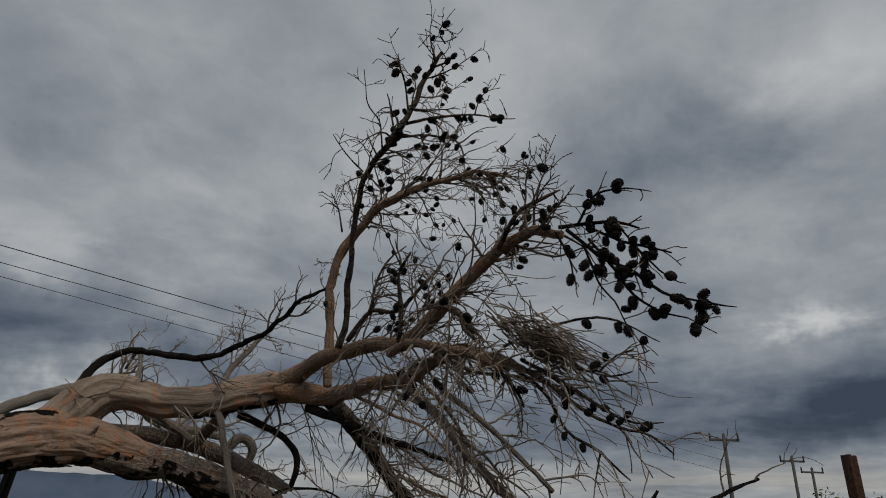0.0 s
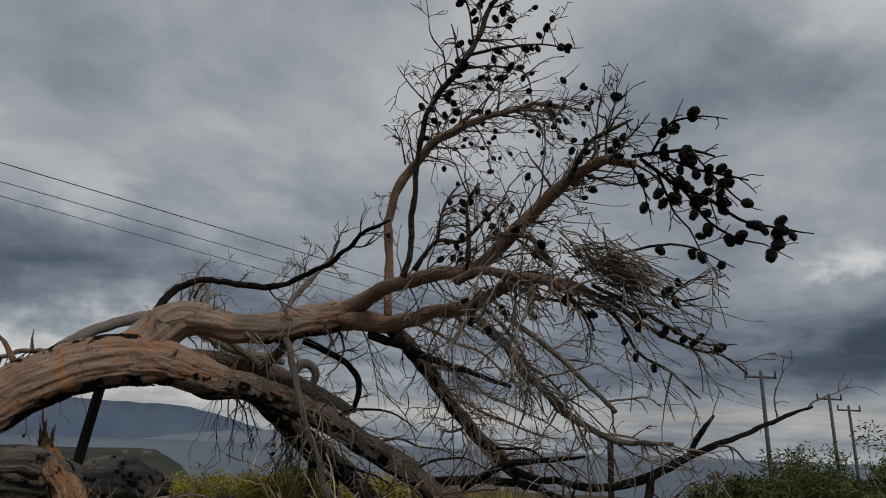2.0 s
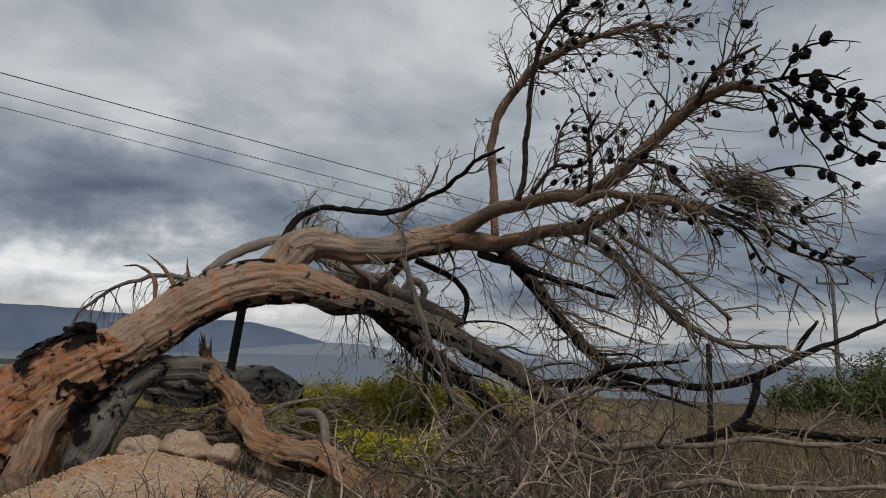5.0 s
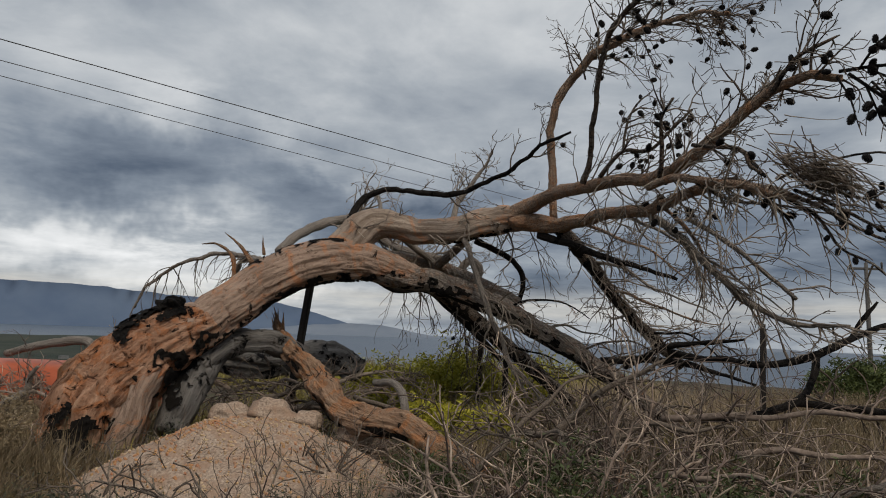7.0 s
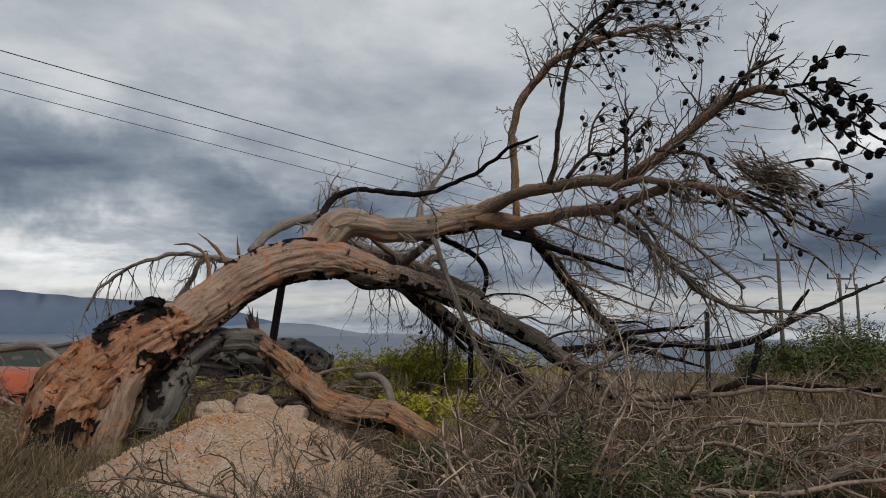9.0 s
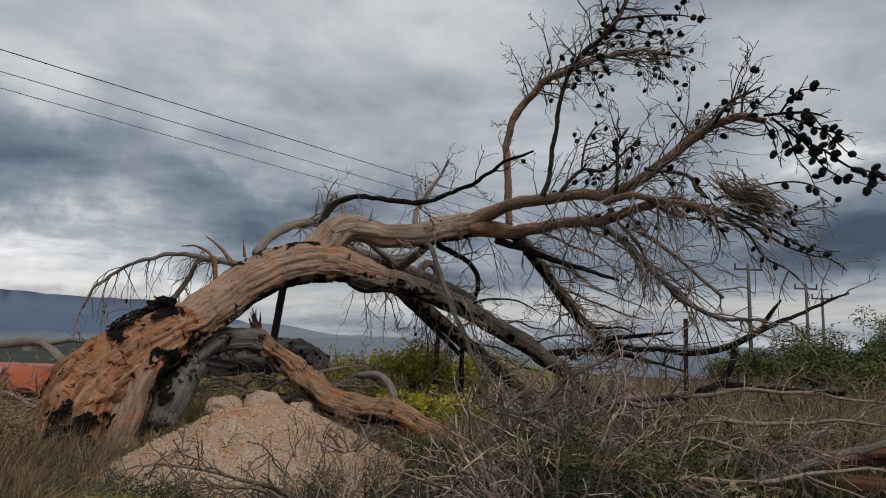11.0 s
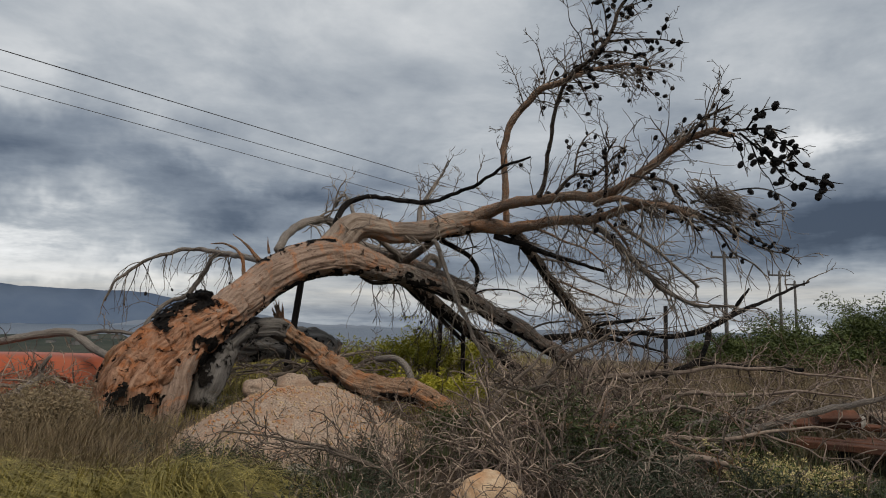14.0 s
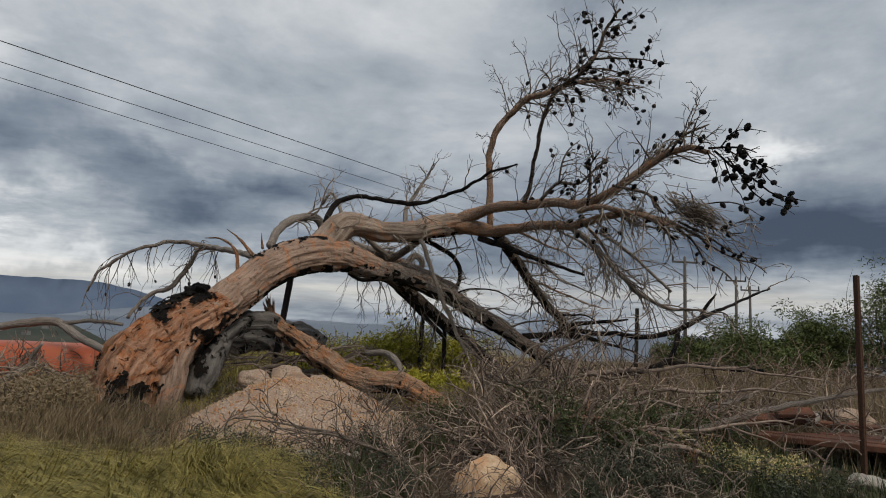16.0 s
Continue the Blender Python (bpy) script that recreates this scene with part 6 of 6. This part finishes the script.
for x, y, w, h in ((-4.5, 5.3, 0.3, 0.22), (-4.05, 5.5, 0.25, 0.2), (-3.5, 4.9, 0.3, 0.26), (-3.15, 4.75, 0.3, 0.28), (-4.9, 5.2, 0.3, 0.22)):
    shrub(x, y, w, 0.15 + h, 1400, 0.035, BLUEGREEN, "low grey-green herb between boulders on the mound", "herb", "herbs", 8)
for x, y, w, h in ((-0.7, 2.4, 0.5, 0.3), (-0.35, 2.7, 0.5, 0.3), (-0.85, 1.95, 0.45, 0.26), (-0.3, 2.05, 0.45, 0.25), (0.2, 2.2, 0.45, 0.28), (0.35, 1.7, 0.4, 0.24), (-1.2, 1.6, 0.4, 0.22), (0.75, 1.9, 0.4, 0.25)):
    shrub(x, y, w, h, 2600, 0.035, BLUEGREEN, "low grey-green herb under bowed dead twigs", "herb", "herbs", 9)
thing("slab", rock_shape((-4.05, 3.0, -0.19), (0.42, 0.18, 0.07), 41, 9, 0.3), ASHGREY, "dark flat slab of burnt wood before the mound", "slab")


# ---- brushwood ----
def dead_shrub(x, y, w, h, stems, mat, label, sag=0.15, z0=None, kids=3):
    z = height(x, y) if z0 is None else z0
    ob = holder("dead_shrub", (x, y, z), label, "dead shrub", "dead shrubs")
    for _ in range(3):
        a = rng.uniform(0, 6.28)
        s = Soup()
        sprout(s, Vector((x + 0.1 * w * math.cos(a), y + 0.1 * w * math.sin(a), z - 0.03)), Vector((math.cos(a), math.sin(a), 0.9)), 1.15 * h, 0.02 * min(1, h / 0.7), rng, sag, 0.3, 0, 0, None, 6, None, 0.008 * min(1, h / 0.7))
        part("stem", s, TWIG_DARK, ob, "darker main stem")
    s = Soup()
    bend, girth = rng.uniform(0.14, 0.3), rng.uniform(0.5, 0.95) * min(1, 0.35 + h)
    for _ in range(int(stems * 1.15)):
        a, q = rng.uniform(0, 6.28), w * 0.5 * math.sqrt(rng.random())
        d = Vector((math.cos(a) * rng.uniform(0.2, 1.0), math.sin(a) * rng.uniform(0.2, 1.0), rng.uniform(0.25, 1.1)))
        sprout(s, Vector((x + q * math.cos(a), y + q * math.sin(a), z - 0.03)), d, h * rng.uniform(0.6, 1.6), girth * rng.uniform(0.011, 0.027), rng, sag, bend * 1.35, 2, kids, None, 4, None, 0.0054 * girth)
    tagged(part("twig_growth", s, mat, ob), kind="stuff")
    return ob


GREYSHRUB, REDSHRUB = "leafless grey dead shrub with tangled twigs", "leafless reddish dead shrub with tangled twigs"
for x, y, w, h, n in ((-1.3, 3.1, 0.7, 0.75, 26), (-0.1, 4.3, 0.9, 0.75, 26), (0.5, 4.7, 0.8, 0.5, 18), (-0.9, 4.7, 0.9, 0.85, 26), (-0.4, 5.3, 1.0, 1.05, 26),
                      (0.4, 5.8, 1.0, 0.6, 20), (-1.3, 2.9, 0.6, 0.5, 20), (-2.4, 2.7, 0.6, 0.42, 22), (-2.9, 2.9, 0.6, 0.40, 20), (1.4, 5.8, 0.9, 0.4, 14), (2.6, 6.0, 1.0, 0.6, 16), (3.9, 5.6, 1.0, 0.7, 18),
                      (-1.9, 3.9, 0.7, 0.45, 18), (0.1, 7.2, 1.2, 0.5, 20), (1.4, 7.2, 1.2, 0.4, 18), (-0.9, 6.6, 1.1, 0.65, 22), (-3.6, 6.4, 0.7, 0.45, 18), (-4.4, 6.2, 0.6, 0.42, 16), (-3.4, 5.5, 0.5, 0.3, 12), (-4.8, 6.5, 0.5, 0.4, 12), (-3.9, 7.0, 0.8, 0.4, 16), (-3.0, 6.6, 0.8, 0.35, 16), (-4.9, 7.2, 0.6, 0.35, 12)):
    dead_shrub(x, y, w, h, n, BRUSH, GREYSHRUB)
for x, y, w, h, n in ((0.75, 4.55, 0.7, 0.35, 16), (0.1, 3.4, 0.7, 0.3, 12), (-3.2, 5.2, 0.6, 0.3, 14)):
    dead_shrub(x, y, w, h, n, BRUSH_RED, REDSHRUB)
for x, y, w, h, n in ((-0.72, 2.45, 0.6, 0.42, 26), (-0.35, 2.75, 0.6, 0.45, 24), (-0.85, 2.0, 0.5, 0.32, 18), (-0.3, 2.1, 0.5, 0.3, 16), (2.9, 4.9, 0.8, 0.65, 22), (3.4, 4.7, 0.8, 0.7, 20), (2.5, 5.3, 0.6, 0.5, 16)):
    dead_shrub(x, y, w, h, n, TWIG_GREY, "grey dead shrub with bowed bare twigs", 0.5)
# shrubs added inside the pile; their dark twig colour supplies its inner shade
for x, y, w, h, n in ((-1.2, 3.6, 0.9, 0.55, 16), (-0.4, 4.6, 1.0, 0.6, 16), (0.3, 5.2, 1.0, 0.55, 14), (-2.0, 2.9, 0.8, 0.4, 14), (1.0, 6.4, 1.2, 0.5, 12), (-0.6, 7.4, 1.2, 0.6, 12)):
    dead_shrub(x, y, w, h, n, TWIG_DARK, "leafless shrub with shade-dark twigs deep in the brushwood")
for x, y, w, h, n in ((-2.9, 2.2, 0.6, 0.3, 14), (-3.4, 2.7, 0.7, 0.35, 14), (-2.5, 1.7, 0.7, 0.28, 14), (-1.3, 2.3, 0.7, 0.38, 16), (-0.6, 1.7, 0.7, 0.3, 14), (-1.3, 1.5, 0.6, 0.25, 12)):
    dead_shrub(x, y, w, h, n, rng.choice((TWIG_DARK, BRUSH)), "low leafless shrub with dark tangled twigs")
for x, y, w, h, n in ((-8.0, 5.6, 1.0, 0.45, 14), (-7.2, 6.2, 1.0, 0.4, 14), (-9.4, 6.4, 1.2, 0.5, 14), (-7.8, 7.9, 1.2, 0.7, 12), (-9.6, 8.0, 1.2, 0.7, 12), (-4.4, 3.4, 0.4, 0.35, 7), (-3.3, 3.6, 0.4, 0.4, 8), (-2.75, 3.5, 0.4, 0.4, 8), (-5.2, 4.4, 0.5, 0.3, 9), (-3.0, 4.6, 0.4, 0.4, 8)):
    dead_shrub(x, y, w, h, n, TWIG_DARK, "dark leafless twiggy shrub on the mound's foot", kids=3)
for x, y, w, h, n in ((-3.3, 4.3, 0.3, 0.28, 9), (-4.5, 4.2, 0.3, 0.2, 7), (-3.7, 4.0, 0.2, 0.16, 6), (-2.95, 4.2, 0.3, 0.3, 9), (-4.1, 3.8, 0.25, 0.25, 6)):
    dead_shrub(x, y, w, h, n, TWIG_DARK, "dark leafless twiggy shrub on the mound", z0=0.12)
for x, y, w, h, n in ((4.5, 9.5, 1.6, 0.8, 20), (6.0, 10.0, 1.6, 0.85, 20), (3.2, 10.2, 1.6, 0.7, 18), (7.6, 10.2, 1.6, 0.9, 20), (2.0, 10.6, 1.4, 0.6, 16)):
    dead_shrub(x, y, w, h, n, BRUSH_RED, "dry reddish-brown bush in the field")


# ---- loose branches over the brushwood ----
def bough(a, b, r, rise, mat, label):
    """A crooked dead branch from a to b with side twigs."""
    a, b = Vector(a), Vector(b)
    ob = holder("dead_branch", a, label, "branch", "dead branches")
    run = [(a.lerp(b, t) + Vector((0, 0, 4 * rise * t * (1 - t))) + noise.noise_vector(a.lerp(b, t) * 2.3) * 0.10 * min(1, 4 * t), r * (1 - 0.7 * t)) for t in np.linspace(0, 1, 22)]
    s = Soup()
    s.tube(run, 8, 0.15, r * 100)
    part("stem", s, mat, ob)
    s = Soup()
    for _ in range(int(6 + 5 * (b - a).length)):
        p, q = rng.choice(run[4:])
        sprout(s, p, (b - a).normalized() + Vector((rng.gauss(0, 0.6), rng.gauss(0, 0.6), rng.gauss(0.2, 0.5))), rng.uniform(0.2, 0.6), 0.5 * q, rng, 0.1, 0.45, 1, 3, None, 4, None, 0.005)
    tagged(part("twig_growth", s, mat, ob), kind="stuff")


GREYBRANCH = "grey leafless branch lying over the brushwood"
for a, b, r, rise, mat in (((-0.9, 3.0, 0.05), (1.3, 3.3, 0.22), 0.03, 0.05, LITTER), ((-0.7, 3.4, 0.1), (-0.2, 2.0, -0.25), 0.03, 0.1, LITTER), ((0.6, 4.2, 0.1), (3.0, 5.9, 0.5), 0.026, 0.05, LITTER),
                           ((-1.6, 3.9, 0.1), (0.1, 2.6, 0.0), 0.035, 0.15, BROWN), ((-0.4, 4.4, 0.2), (1.0, 3.0, 0.0), 0.025, 0.2, LITTER), ((-2.6, 2.6, -0.1), (-4.2, 3.1, 0.15), 0.022, 0.08, TWIG_DARK),
                           ((-2.4, 2.4, -0.2), (-3.7, 2.6, 0.1), 0.02, 0.08, TWIG_DARK), ((-1.5, 4.9, 0.4), (-0.6, 3.4, 0.1), 0.03, 0.15, TWIG_DARK), ((-1.9, 4.5, 0.0), (-0.9, 5.0, 0.9), 0.035, 0.1, TWIG_DARK),
                           ((-1.5, 5.2, 0.05), (-0.2, 5.3, 1.0), 0.045, 0.15, TWIG_DARK), ((-1.2, 4.9, 0.0), (0.2, 4.6, 0.55), 0.04, 0.2, TWIG_DARK), ((-0.9, 4.2, 0.0), (-1.7, 4.0, 0.55), 0.03, 0.1, TWIG_DARK),
                           ((-0.2, 5.6, 0.5), (2.6, 4.9, 0.55), 0.035, 0.1, LITTER), ((0.3, 5.0, 0.3), (2.4, 4.4, 0.35), 0.03, 0.12, LITTER), ((-0.6, 2.9, 0.0), (0.9, 2.2, -0.2), 0.035, 0.12, LITTER)):
    bough(a, b, r, rise, mat, GREYBRANCH if mat is LITTER else "dark leafless branch lying in the brushwood")
for a, b, r in (((-10.2, 7.3, -0.3), (-8.2, 7.2, 0.25), 0.045), ((-9.3, 7.0, -0.3), (-7.4, 6.9, 0.15), 0.04), ((-8.9, 7.4, -0.3), (-8.5, 7.1, 0.45), 0.035), ((-9.8, 6.8, -0.2), (-8.8, 7.3, 0.35), 0.03), ((-7.2, 6.6, 0.0), (-9.0, 6.9, 0.2), 0.035)):
    bough(a, b, r, 0.1, LITTER, "crooked grey branch lying before the wreck")
heap = random.Random(77)
for _ in range(22):
    a = Vector((heap.uniform(-6.2, -3.4), heap.uniform(6.6, 8.4), heap.uniform(0.0, 0.45)))
    turn = heap.uniform(-0.5, 0.9)
    b = a + Vector((math.cos(turn), math.sin(turn), heap.uniform(-0.25, 0.3))) * heap.uniform(0.6, 1.5) * heap.choice((-1, 1))
    bough(a, b, heap.uniform(0.02, 0.045), heap.uniform(0.02, 0.15), heap.choice((LITTER, TWIG_GREY, TWIG_DARK)), "dry branch in a heap behind the split log")
for x, y, w, h, n in ((-8.2, 4.6, 0.9, 0.5, 16), (-7.4, 4.9, 0.8, 0.5, 16), (-6.9, 4.2, 0.7, 0.45, 14), (-7.9, 3.8, 0.8, 0.5, 16), (-9.0, 4.2, 0.9, 0.55, 16), (-6.6, 4.7, 0.5, 0.4, 12), (-7.2, 3.5, 0.7, 0.4, 12)):
    dead_shrub(x, y, w, h, n, BRUSH, "dry tangled weed stalks beside the stump")
for x, y, w, h in ((-4.55, 3.1, 0.3, 0.25), (-4.2, 2.7, 0.4, 0.28), (-3.0, 3.3, 0.3, 0.22), (-2.5, 3.4, 0.3, 0.28), (-5.0, 3.4, 0.3, 0.25)):
    shrub(x, y, w, h, 1400, 0.035, BLUEGREEN, "low grey-green herb at the foot of the mound", "herb", "herbs", 8)
for x, y, w, h, n in ((-2.2, 1.5, 0.7, 0.3, 16), (-1.4, 1.9, 0.6, 0.32, 16), (-1.0, 1.3, 0.7, 0.3, 16), (-2.9, 1.6, 0.6, 0.28, 14), (-2.3, 2.1, 0.5, 0.26, 12), (-1.6, 3.2, 0.6, 0.45, 18)):
    dead_shrub(x, y, w, h, n, BRUSH, GREYSHRUB)
for x, y, w, h in ((-8.1, 4.4, 0.6, 0.55), (-7.3, 4.2, 0.6, 0.5), (-6.8, 3.8, 0.5, 0.45), (-7.7, 3.6, 0.6, 0.5), (-8.8, 3.6, 0.7, 0.55), (-6.5, 4.4, 0.4, 0.4), (-9.2, 4.5, 0.7, 0.6)):
    shrub(x, y, w, h, 5000, 0.05, DRYGRASS, "withered grey-brown weed beside the stump", "dry_weed", "dry weeds", 14)
for x, y, z, q, k in ((-6.15, 5.02, -0.12, 0.24, 3), (-5.9, 4.98, -0.16, 0.20, 7), (-6.4, 5.05, -0.2, 0.18, 11), (-5.72, 4.95, -0.25, 0.15, 13)):
    thing("charred_bark_lump", rock_shape((x, y, z), (q, 0.13, q * 0.9), k, 9, 0.8), CHAR, "black charred bark lump at the stump's foot", "charred wood", "charred lumps")
